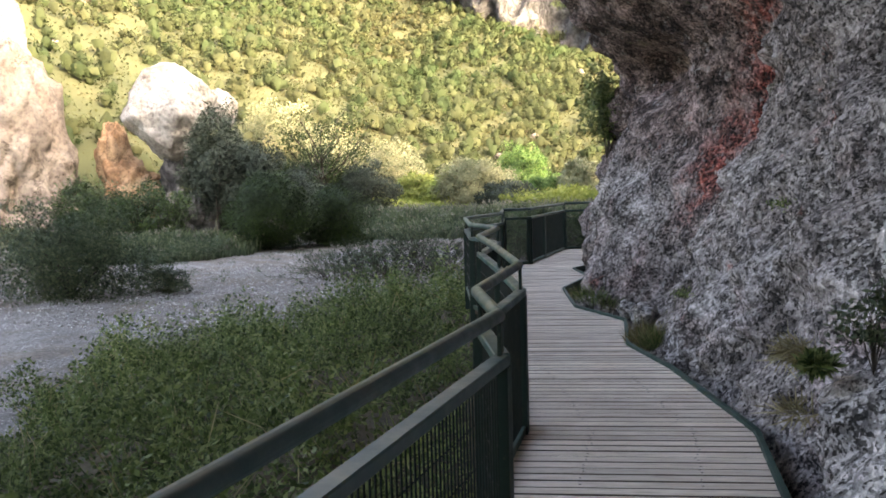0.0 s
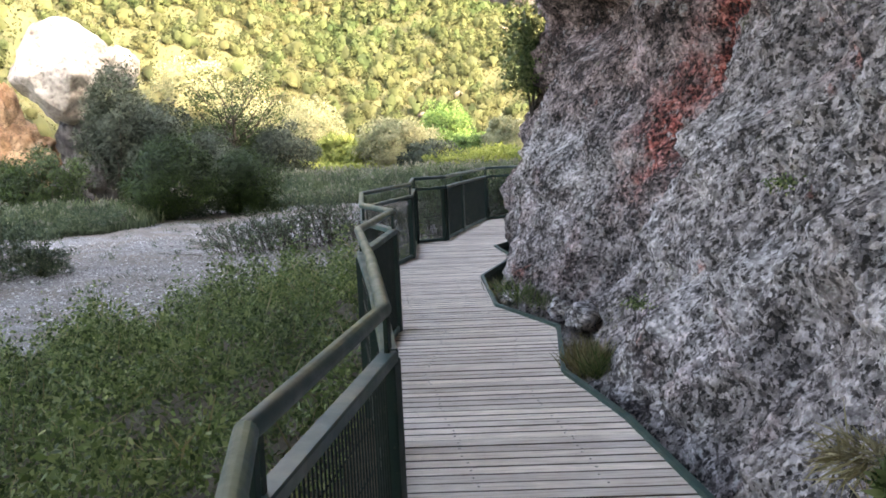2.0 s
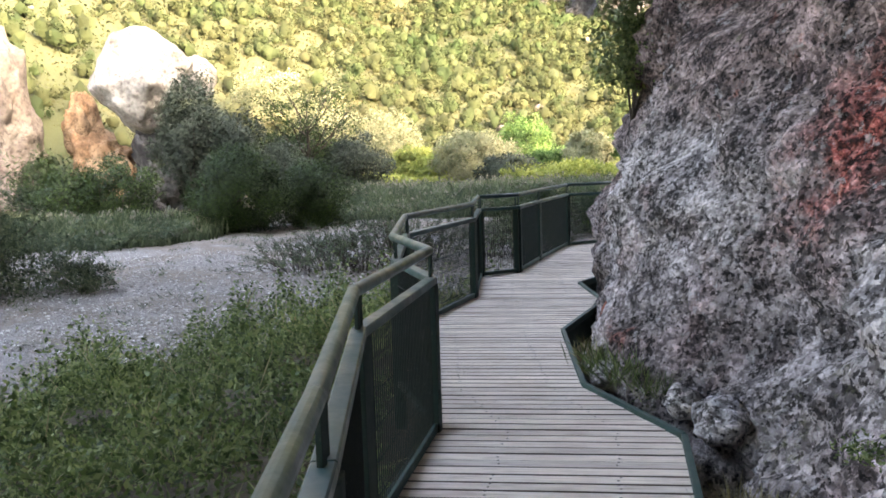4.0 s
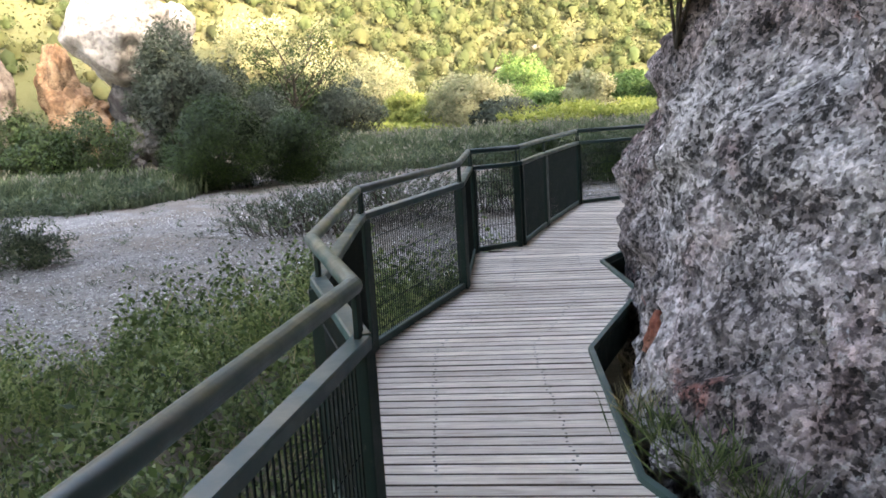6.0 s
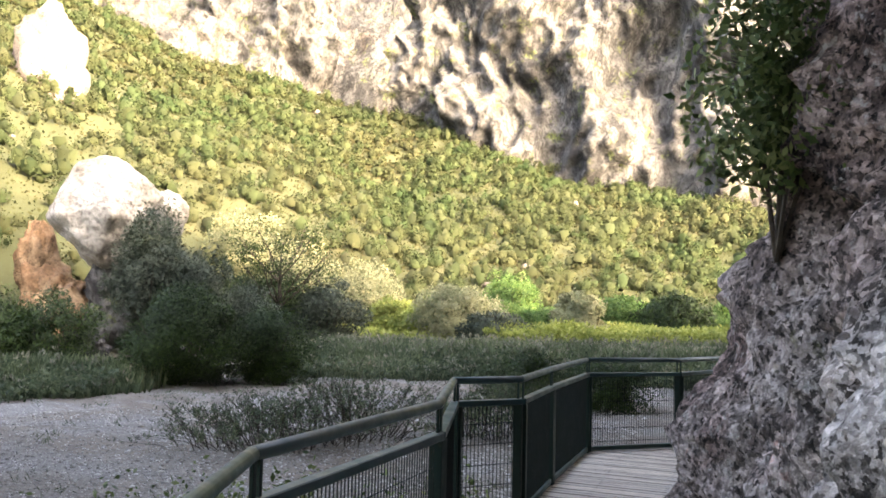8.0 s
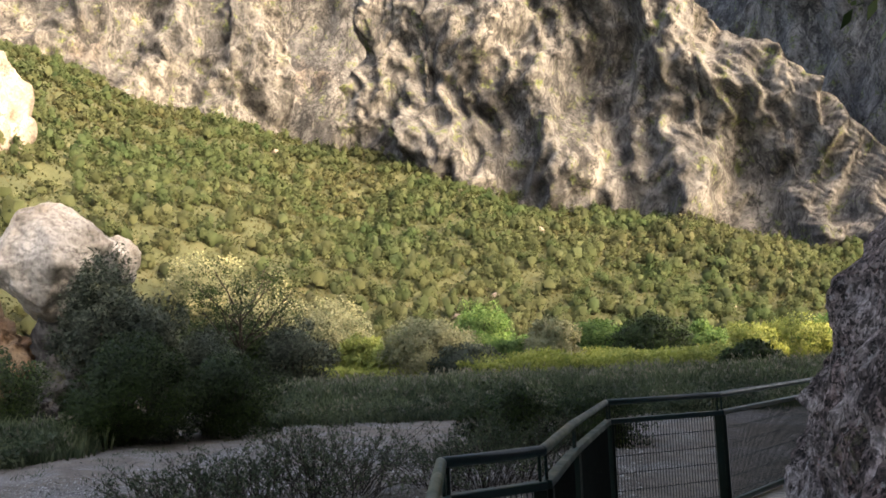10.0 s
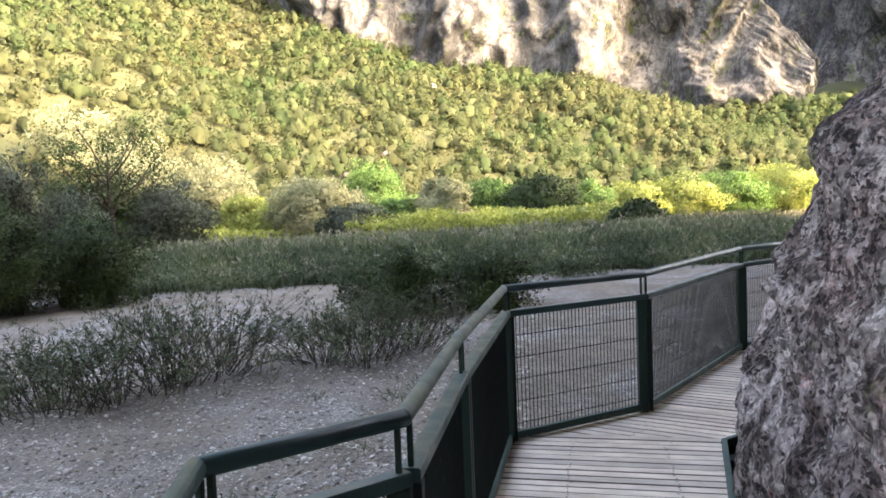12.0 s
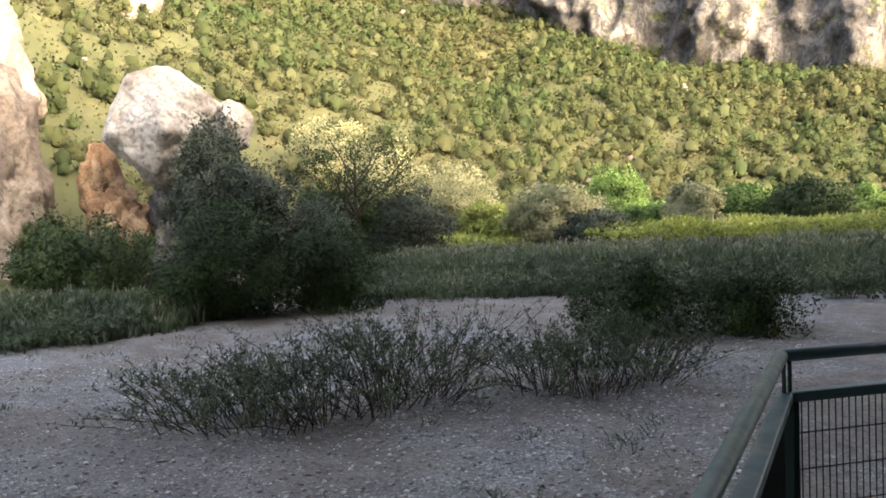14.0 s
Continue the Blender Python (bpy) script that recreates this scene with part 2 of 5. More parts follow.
def wood_material(name="weathered_wood", edge=False):
    m = Mat(name, 0.8, spec=0.3)
    one = m.each()
    shift = m.t.nodes.new("ShaderNodeVectorMath")
    m.put(shift.inputs[0], m.co())
    off = m.t.nodes.new("ShaderNodeCombineXYZ")
    m.put(off.inputs[0], m.math("MULTIPLY", one, 37.0))
    m.put(off.inputs[1], m.math("MULTIPLY", one, 11.0))
    m.put(shift.inputs[1], off.outputs[0])
    co = shift.outputs[0]
    grain = m.noise(3.0, 6, 0.7, m.mapped((1.2, 26, 26), co=co), 0.3)
    blot = m.noise(2.2, 4, 0.6, co)
    c = m.ramp(grain, (0.28, (0.35, 0.28, 0.225)), (0.5, (0.68, 0.595, 0.51)), (0.72, (0.82, 0.745, 0.66)))
    c = m.mix(0.8, c, m.ramp(one, (0.0, (0.82, 0.79, 0.78)), (0.5, (1.03, 1.0, 0.99)), (1.0, (1.26, 1.24, 1.22))), "MULTIPLY")
    c = m.mix(0.7, c, m.ramp(blot, (0.32, (0.74, 0.69, 0.67)), (0.55, 1.04), (0.75, (1.15, 1.13, 1.13))), "MULTIPLY")
    # plank sides at a tenth: grime, plus the dark of the gaps painted in
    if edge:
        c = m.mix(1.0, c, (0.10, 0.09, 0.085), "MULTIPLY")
    return m.done(c, m.ramp(grain, (0.3, 0.9), (0.7, 0.65)), m.bump(grain, 0.5, 0.004))


def ground_material():
    m = Mat("river_ground", 0.92, spec=0.2)
    soil, hill = m.attr("soil"), m.attr("hill")
    cell = m.voronoi(34, "F1", "Color")
    gap = m.voronoi(34, "F1", "Distance")
    cx = m.xyz(cell)[0]
    peb = m.ramp(cx, (0.0, (0.12, 0.115, 0.108)), (0.4, (0.185, 0.173, 0.156)), (0.8, (0.275, 0.26, 0.238)), (1.0, (0.55, 0.53, 0.50)))
    peb = m.mix(m.ramp(gap, (0.3, 0.0), (0.62, 0.8)), peb, (0.12, 0.11, 0.105))
    sand = m.ramp(m.noise(9, 5, 0.7), (0.3, (0.09, 0.072, 0.056)), (0.7, (0.185, 0.155, 0.125)))
    patch = m.ramp(m.noise(0.28, 6, 0.7, warp=0.8), (0.44, 0.0), (0.56, 0.85))
    c = m.mix(m.math("MAXIMUM", patch, m.math("MULTIPLY", m.attr("silt"), 0.6)), peb, sand)
    far = m.mix(1.0, m.ramp(m.noise(1.3, 5, 0.7), (0.3, 0.75), (0.7, 1.3)), m.ramp(m.noise(14, 4, 0.7), (0.36, 0.66), (0.5, 1.0), (0.64, 1.3)), "MULTIPLY")
    c = m.mix(1.0, c, far, "MULTIPLY")
    dirt = m.ramp(m.noise(5, 5, 0.7), (0.3, (0.045, 0.038, 0.025)), (0.7, (0.13, 0.11, 0.075)))
    c = m.mix(soil, c, dirt)
    slope = m.ramp(m.noise(0.16, 6, 0.7), (0.35, (0.03, 0.036, 0.016)), (0.56, (0.038, 0.043, 0.02)), (0.68, (0.06, 0.058, 0.03)), (0.78, (0.12, 0.105, 0.075)))
    c = m.mix(hill, c, slope)
    nb = m.bump(m.math("SUBTRACT", 1.0, gap), 0.6, 0.014)
    return m.done(c, None, m.bump(m.noise(6, 5, 0.7), 0.4, 0.035, nb))


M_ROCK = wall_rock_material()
M_LIME = rock_material("pale_limestone", (0.195, 0.174, 0.154), (0.15, 0.128, 0.111), (0.083, 0.069, 0.059), 0.25, contrast=0.85)
M_CLIFF = cliff_material()
M_BOULDER = rock_material("white_boulder", (0.328, 0.316, 0.295), (0.287, 0.267, 0.238), (0.164, 0.143, 0.119), 0.3, contrast=0.8)
M_GREEN = steel("dark_green_paint", (0.006, 0.021, 0.016), 0.6)
M_RAIL = steel("worn_green_handrail", (0.012, 0.048, 0.048), 0.38, 0.5)
M_WIRE = steel("green_wire", (0.004, 0.009, 0.0075), 0.7)
M_KERB = steel("faded_green_angle", (0.024, 0.055, 0.046), 0.5)
M_WOOD = wood_material()
M_EDGE = wood_material("plank_edge_grime_and_shade", True)
M_GROUND = ground_material()
_m = Mat("dark_screw", 0.6, 0.6)
M_SCREW = _m.done((0.03, 0.028, 0.026))
_m = Mat("willow_bark", 0.9, spec=0.2)
M_BARK = _m.done(_m.ramp(_m.noise(14, 4), (0.3, (0.022, 0.018, 0.014)), (0.7, (0.07, 0.058, 0.046))))
_m = Mat("river_pebble", 0.85, spec=0.3)
M_PEBBLE = _m.done(_m.mix(0.6, _m.ramp(_m.island(), (0.0, (0.15, 0.14, 0.125)), (0.6, (0.32, 0.30, 0.275)), (1.0, (0.64, 0.62, 0.58))), _m.ramp(_m.noise(40, 4), (0.3, 0.6), (0.7, 1.2)), "MULTIPLY"))
L_HERB = foliage("bank_herbs", (0.03, 0.053, 0.018), (0.103, 0.152, 0.052), (0.265, 0.31, 0.138), 0.35)
L_DRY = foliage("dry_grass", (0.15, 0.13, 0.065), (0.26, 0.22, 0.12), (0.4, 0.36, 0.22), 0.3)
L_WILLOW = foliage("willow_leaves", (0.03, 0.05, 0.028), (0.065, 0.09, 0.05), (0.12, 0.145, 0.09))
L_DARK = foliage("dark_bush_leaves", (0.009, 0.021, 0.006), (0.022, 0.044, 0.011), (0.048, 0.082, 0.02), 0.2)
L_GREY = foliage("grey_tree_leaves", (0.03, 0.042, 0.031), (0.052, 0.067, 0.05), (0.08, 0.10, 0.075))
L_REED = foliage("reed_blades", (0.042, 0.066, 0.035), (0.092, 0.123, 0.069), (0.182, 0.21, 0.129))
L_PLUME = foliage("reed_plumes", (0.12, 0.115, 0.085), (0.2, 0.19, 0.15), (0.3, 0.29, 0.24))
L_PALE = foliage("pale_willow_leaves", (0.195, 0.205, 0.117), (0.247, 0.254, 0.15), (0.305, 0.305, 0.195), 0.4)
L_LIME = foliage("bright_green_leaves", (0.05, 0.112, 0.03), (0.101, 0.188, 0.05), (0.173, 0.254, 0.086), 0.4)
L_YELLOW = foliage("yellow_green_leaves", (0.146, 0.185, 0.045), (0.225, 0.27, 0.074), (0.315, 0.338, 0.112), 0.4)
L_WOOD = crown_mass("hill_wood_leaves", (0.045, 0.057, 0.026), (0.059, 0.07, 0.034), (0.072, 0.084, 0.045))
L_SCRUB = crown_mass("hill_scrub_leaves", (0.042, 0.047, 0.02), (0.053, 0.056, 0.026), (0.069, 0.067, 0.035))
L_PINE = crown_mass("hill_pine_leaves", (0.034, 0.049, 0.023), (0.044, 0.063, 0.028), (0.06, 0.079, 0.039))


# ---- mesh helpers ----
def arrays(name, verts, faces, material, parent=None, smooth=False, label=""):
    """One mesh object from arrays of vertices and faces."""
    me = bpy.data.meshes.new(name)
    me.from_pydata(np.asarray(verts).tolist(), [], faces if isinstance(faces, list) else np.asarray(faces).tolist())
    me.materials.append(material)
    if smooth:
        me.polygons.foreach_set("use_smooth", np.ones(len(me.polygons), bool))
    me.update()
    ob = new(name, me)
    ob.parent = parent
    if label:
        tagged(ob, label)
    return ob


def part(name, bm, material, parent=None, label="", smooth=False):
    me = bpy.data.meshes.new(name)
    bm.to_mesh(me)
    bm.free()
    me.materials.append(material)
    if smooth:
        for p in me.polygons:
            p.use_smooth = True
    ob = new(name, me)
    ob.parent = parent
    if label:
        tagged(ob, label)
    return ob


def empty(name, at, label, category, group="", kind=""):
    ob = new(name)
    ob.location = at
    ob.empty_display_size = 0.1
    return tagged(ob, label, category, group, kind)


def box(bm, a, b, bevel=0.0):
    """A box between two corners, with bevelled edges."""
    r = bmesh.ops.create_cube(bm, size=1.0)
    mid, ext = (Vector(a) + Vector(b)) / 2, Vector(b) - Vector(a)
    for v in r["verts"]:
        v.co = Vector((v.co.x * ext.x, v.co.y * ext.y, v.co.z * ext.z)) + mid
    if bevel:
        edges = list({e for v in r["verts"] for e in v.link_edges})
        bmesh.ops.bevel(bm, geom=edges, offset=bevel, segments=2, affect="EDGES", profile=0.5)
    return bm


def smoothstep(a, b, x):
    t = np.clip((np.asarray(x, float) - a) / (b - a), 0, 1)
    return t * t * (3 - 2 * t)


def tubes(paths, sides=5):
    """Tapered tubes along paths of (points, radii); vertices and faces."""
    vs, fs = [], []
    for pts, radii in paths:
        pts = [Vector(p) for p in pts]
        start = len(vs)
        for i, p in enumerate(pts):
            d = (pts[min(i + 1, len(pts) - 1)] - pts[max(i - 1, 0)]).normalized()
            s = d.cross(Vector((0.31, 0.72, 0.62))).normalized()
            u = d.cross(s)
            for k in range(sides):
                a = 2 * math.pi * k / sides
                vs.append(p + (s * math.cos(a) + u * math.sin(a)) * radii[i])
        for i in range(len(pts) - 1):
            for k in range(sides):
                a, b = start + i * sides + k, start + i * sides + (k + 1) % sides
                fs.append((a, b, b + sides, a + sides))
        fs.append(tuple(start + (len(pts) - 1) * sides + k for k in range(sides)))
    return [tuple(v) for v in vs], fs


def leaves(pos, size, aspect=0.45, aim=None, aim_share=0.0):
    """A folded leaf quad at each place."""
    n = len(pos)
    d = rng.normal(size=(n, 3))
    d /= np.linalg.norm(d, axis=1)[:, None]
    if aim is not None:
        d = d * (1 - aim_share) + np.asarray(aim) * aim_share
        d /= np.linalg.norm(d, axis=1)[:, None] + 1e-9
    s = np.cross(d, rng.normal(size=(n, 3)))
    s /= np.linalg.norm(s, axis=1)[:, None] + 1e-9
    size = np.broadcast_to(size, (n,)) * rng.uniform(0.6, 1.35, n)
    l, w = d * size[:, None], s * (size * aspect * 0.5)[:, None]
    v = np.stack([pos, pos + l * 0.45 + w, pos + l, pos + l * 0.45 - w], 1).reshape(-1, 3)
    return v, np.arange(4 * n).reshape(-1, 4)


def outward(v, f, centre, blend=0.7):
    """Turns leaf quads to face away from a centre each, and gives the normals that shade a crown as one round mass."""
    q = v.reshape(-1, 4, 3)
    away = q.mean(1) - centre
    away /= np.linalg.norm(away, axis=1)[:, None] + 1e-9
    n = np.cross(q[:, 1] - q[:, 0], q[:, 2] - q[:, 1])
    n /= np.linalg.norm(n, axis=1)[:, None] + 1e-9
    flip = (n * away).sum(1) < 0
    q[flip] = q[flip][:, ::-1]
    n[flip] *= -1
    n = n * (1 - blend) + away * blend
    n /= np.linalg.norm(n, axis=1)[:, None] + 1e-9
    return q.reshape(-1, 3), np.repeat(n, 4, 0)


def shade(ob, normals):
    """Shades a mesh by the normals given for its vertices."""
    ob.data.polygons.foreach_set("use_smooth", np.ones(len(ob.data.polygons), bool))
    ob.data.normals_split_custom_set_from_vertices(normals.tolist())
    return ob


def clumps(count, radius, per, shell=0.55, squash=0.8):
    """Places of leaves in an uneven crown made of clumps, about the origin; radius (x, y, z)."""
    radius = np.asarray(radius, float)
    c = rng.normal(size=(count, 3))
    c /= np.linalg.norm(c, axis=1)[:, None]
    c *= rng.uniform(shell, 0.95, count)[:, None]
    c[:, 2] = np.where(c[:, 2] < -0.55, c[:, 2] * 0.5, c[:, 2])
    cr = rng.uniform(0.16, 0.36, count)
    p = rng.normal(size=(count, per, 3))
    p /= np.linalg.norm(p, axis=2)[..., None]
    p *= (rng.uniform(0.35, 1.0, (count, per)) ** 0.6)[..., None] * cr[:, None, None]
    return ((c[:, None] + p * np.array([1, 1, squash])) * radius).reshape(-1, 3)


# ---- plan of the boardwalk ----
RAIL = [(1.48, -3.2), (1.62, -0.4), (1.84, 2.42), (1.60, 3.09), (1.58, 4.29), (1.19, 5.54), (0.73, 6.90), (0.62, 8.28), (0.13, 9.07), (-0.38, 10.85),
        (-0.20, 12.60), (-0.50, 14.15), (-0.075, 14.57), (-0.015, 15.86), (0.15, 17.80), (1.17, 18.55), (2.50, 20.95), (4.60, 22.9), (7.2, 24.4)]
KERB = [(2.98, -3.2), (2.96, 2.0), (2.95, 3.45), (2.92, 4.50), (2.84, 4.77), (2.44, 6.12), (2.05, 7.05), (1.96, 8.37), (1.33, 9.28), (0.97, 10.95),
        (1.19, 12.45), (0.81, 13.62), (1.12, 14.5), (1.25, 15.7), (1.29, 16.6), (1.51, 17.68), (2.45, 18.5), (3.75, 20.3), (5.6, 21.9), (8.0, 23.2)]
RY, RX = np.array([p[1] for p in RAIL]), np.array([p[0] for p in RAIL])
KY, KX = np.array([p[1] for p in KERB]), np.array([p[0] for p in KERB])
TOP = 1.02


def cross_line(line, origin, d):
    """Where the line through origin along d meets a polyline: the distances along d."""
    found = []
    for (ax, ay), (bx, by) in zip(line, line[1:]):
        ex, ey = bx - ax, by - ay
        det = d[0] * -ey + ex * d[1]
        if abs(det) < 1e-9:
            continue
        rx, ry = ax - origin[0], ay - origin[1]
        s = (rx * -ey + ex * ry) / det
        u = (d[0] * ry - d[1] * rx) / det
        if 0 <= u <= 1:
            found.append(s)
    return found


# ---- ground: one sheet from the boardwalk to the far hills ----
CENTRE = np.array([0.0, 12.0])
AZ = [-180, -60, -40, -16, -5, 10, 25, 36, 41, 50, 70, 180]
FOOT = [130, 125, 118, 110, 96, 86, 74, 60, 52, 47, 46, 130]
SLOPE = [0.25, 0.25, 0.25, 0.25, 0.30, 0.38, 0.43, 0.46, 0.46, 0.50, 0.52, 0.25]
CREST = [240, 220, 200, 190, 190, 195, 210, 220, 225, 225, 225, 240]


def terrain(x, y):
    x, y = np.asarray(x, float), np.asarray(y, float)
    r = np.hypot(x - CENTRE[0], y - CENTRE[1])
    az = np.degrees(np.arctan2(-(x - CENTRE[0]), y - CENTRE[1]))
    foot, slope, crest = np.interp(az, AZ, FOOT), np.interp(az, AZ, SLOPE), np.interp(az, AZ, CREST)
    z = -1.5 + 0.05 * np.sin(x * 0.9 + 0.7 * np.sin(y * 0.5)) * np.sin(y * 0.7 + 1.3) + 0.03 * np.sin(2.1 * x + 1.7 * y)
    off = np.interp(y, RY, RX) - x
    bank = (1 - smoothstep(0.2, 6.4, off)) * (1 - smoothstep(14.5, 18.5, y))
    z = z + 0.85 * bank * (off > -6)
    rise = np.minimum(r, crest) - foot
    up = np.maximum(rise, 0)
    z = z + slope * up * smoothstep(0, 18, rise) + 0.12 * np.maximum(r - crest, 0)
    bumps = 3.0 * np.sin(x * 0.045 + 1.0) * np.sin(y * 0.05) + 1.4 * np.sin(x * 0.13 + y * 0.07) + 0.7 * np.sin(x * 0.31 - y * 0.27)
    return z + bumps * smoothstep(5, 60, rise) + 0.35 * smoothstep(46, 62, r) * (rise < 5)


def build_ground():
    rad = np.concatenate([np.arange(0, 18, 0.3), 18 * 1.028 ** np.arange(0, 112), [480, 620, 900, 1500, 3500]])
    ang = np.linspace(-math.pi, math.pi, 361)[:-1]
    rr, aa = np.meshgrid(rad, ang, indexing="ij")
    x, y = CENTRE[0] - rr * np.sin(aa), CENTRE[1] + rr * np.cos(aa)
    z = terrain(x, y)
    z = np.where(rr > 450, 30.0, z)
    v = np.stack([x, y, z], -1).reshape(-1, 3)
    n, k = len(rad), len(ang)
    i, j = np.meshgrid(np.arange(n - 1), np.arange(k), indexing="ij")
    j2 = (j + 1) % k
    f = np.stack([i * k + j, i * k + j2, (i + 1) * k + j2, (i + 1) * k + j], -1).reshape(-1, 4)[:, ::-1]
    ob = arrays("ground", v, f, M_GROUND, smooth=True)
    me = ob.data
    off = np.interp(v[:, 1], RY, RX) - v[:, 0]
    soil = (1 - smoothstep(4.6, 6.4, off)) * (1 - smoothstep(15.0, 17.5, v[:, 1]))
    r = np.hypot(v[:, 0], v[:, 1] - 12)
    soil = np.maximum(soil, 0.8 * smoothstep(44, 50, r))
    az = np.degrees(np.arctan2(-v[:, 0], v[:, 1] - 12))
    hill = smoothstep(-14, 4, r - np.interp(az, AZ, FOOT))
    wob = np.array([noise.noise(Vector((a * 0.5, b * 0.5, 4.0))) for a, b in v[:, :2]])
    silt = np.zeros(len(v))
    for cx, cy, rx, ry in ((-6.6, 23.2, 4.2, 2.0), (-2.6, 26.6, 3.0, 1.8), (-5.0, 19.0, 3.5, 1.3), (-8.5, 20.0, 2.5, 1.2)):
        silt = np.maximum(silt, 1 - smoothstep(0.5, 1.3, np.hypot((v[:, 0] - cx) / rx, (v[:, 1] - cy) / ry) + 0.5 * wob))
    for name, vals in (("soil", soil), ("hill", hill), ("silt", silt)):
        a = me.attributes.new(name, "FLOAT", "POINT")
        a.data.foreach_set("value", vals.astype(np.float32))
    tagged(ob, "grey river gravel with sandy patches and a scrubby hillside", "ground", kind="structure")


build_ground()

# ---- the rock wall beside the boardwalk ----
WALL_Y = [-8, 0, 3, 4.5, 6, 7, 8.4, 9.2, 10, 11, 12, 13, 13.8, 14.6, 15.7, 16.6, 17.7, 18.6, 20.3, 24, 30]
WALL_X = [3.4, 3.3, 3.12, 3.02, 2.62, 2.28, 2.10, 1.56, 1.32, 1.20, 1.18, 1.16, 1.10, 1.26, 1.36, 1.40, 1.62, 2.3, 4.2, 8.8, 18]
LEAN_Y = [-8, 4, 8.5, 9.7, 10.6, 12, 13.5, 15, 17, 20, 30]
LEAN = [0.5, 0.5, 0.55, 0.48, 0.33, 0.22, 0.26, 0.32, 0.28, 0.3, 0.3]


def wall_base(y, z):
    """The rock face without its roughness: x for a place along and a height."""
    x = np.interp(y, WALL_Y, WALL_X) * 0.5 + 0.25 * (np.interp(y - 0.35, WALL_Y, WALL_X) + np.interp(y + 0.35, WALL_Y, WALL_X))
    zz = np.maximum(z, -0.3)
    bent = zz - 0.75 * np.maximum(zz - 1.9, 0) * smoothstep(1.9, 2.8, zz) - 0.75 * np.maximum(zz - 3.0, 0)
    bent = np.where(zz > 5, np.maximum(bent, 0.5), bent)
    x = x + np.interp(y, LEAN_Y, LEAN) * bent
    x = x + 0.75 * np.exp(-(((y - 10.9) / 0.9) ** 2 + ((z - 2.9) / 0.42) ** 2))
    x = x - 0.5 * smoothstep(2.95, 3.75, z) * np.exp(-(((y - 11.7) / 1.4) ** 2))
    x = x - 1.4 * smoothstep(3.0, 4.7, z) * smoothstep(5.5, 8.0, y) * (1 - smoothstep(9.5, 12, y))
    x = x - 0.12 * np.exp(-(((y - 10.1) / 0.5) ** 2 + ((z - 0.9) / 0.8) ** 2))
    x = x + 0.20 * np.exp(-(((y - 9.0) / 0.22) ** 2 + ((z - 0.5) / 0.7) ** 2))
    x = x + 0.16 * np.exp(-(((y - 7.75) / 0.28) ** 2 + ((z - 0.1) / 0.35) ** 2))
    x = x + 0.5 * np.maximum(z - 1.95, 0) * smoothstep(15.0, 16.5, y)
    # belly of the rock past the second fault
    belly = np.interp(z, [-0.3, 0.0, 0.5, 1.0, 1.6, 2.2, 2.8], [0.06, 0.10, 0.19, 0.23, 0.20, 0.10, 0.0])
    x = x - belly * np.interp(y, [10.2, 11.2, 12.4, 13.2, 14.4, 16.0, 18.5, 20.0], [0, 0.9, 0.9, 1.25, 1.1, 0.8, 0.8, 0])
    # two slanting faults, the near block standing proud
    for heights, places, depth, back in (([0, 0.6, 2.0, 2.6, 3.5], [7.9, 8.3, 8.35, 8.0, 7.3], 0.24, 1.9), ([0, 0.9, 1.4, 1.9, 2.3, 3.2], [12.4, 12.0, 11.9, 11.6, 11.4, 10.8], 0.26, 1.2)):
        along = y - np.interp(z, heights, places)
        x = x + depth * smoothstep(-0.07, 0.09, along) * (1 - smoothstep(0.12, back, along)) * (1 - smoothstep(2.8, 3.5, z))
    x = x + 0.2 * np.exp(-(((y - 14.2) / 0.35) ** 2 + ((z - 1.6) / 1.2) ** 2))
    return x


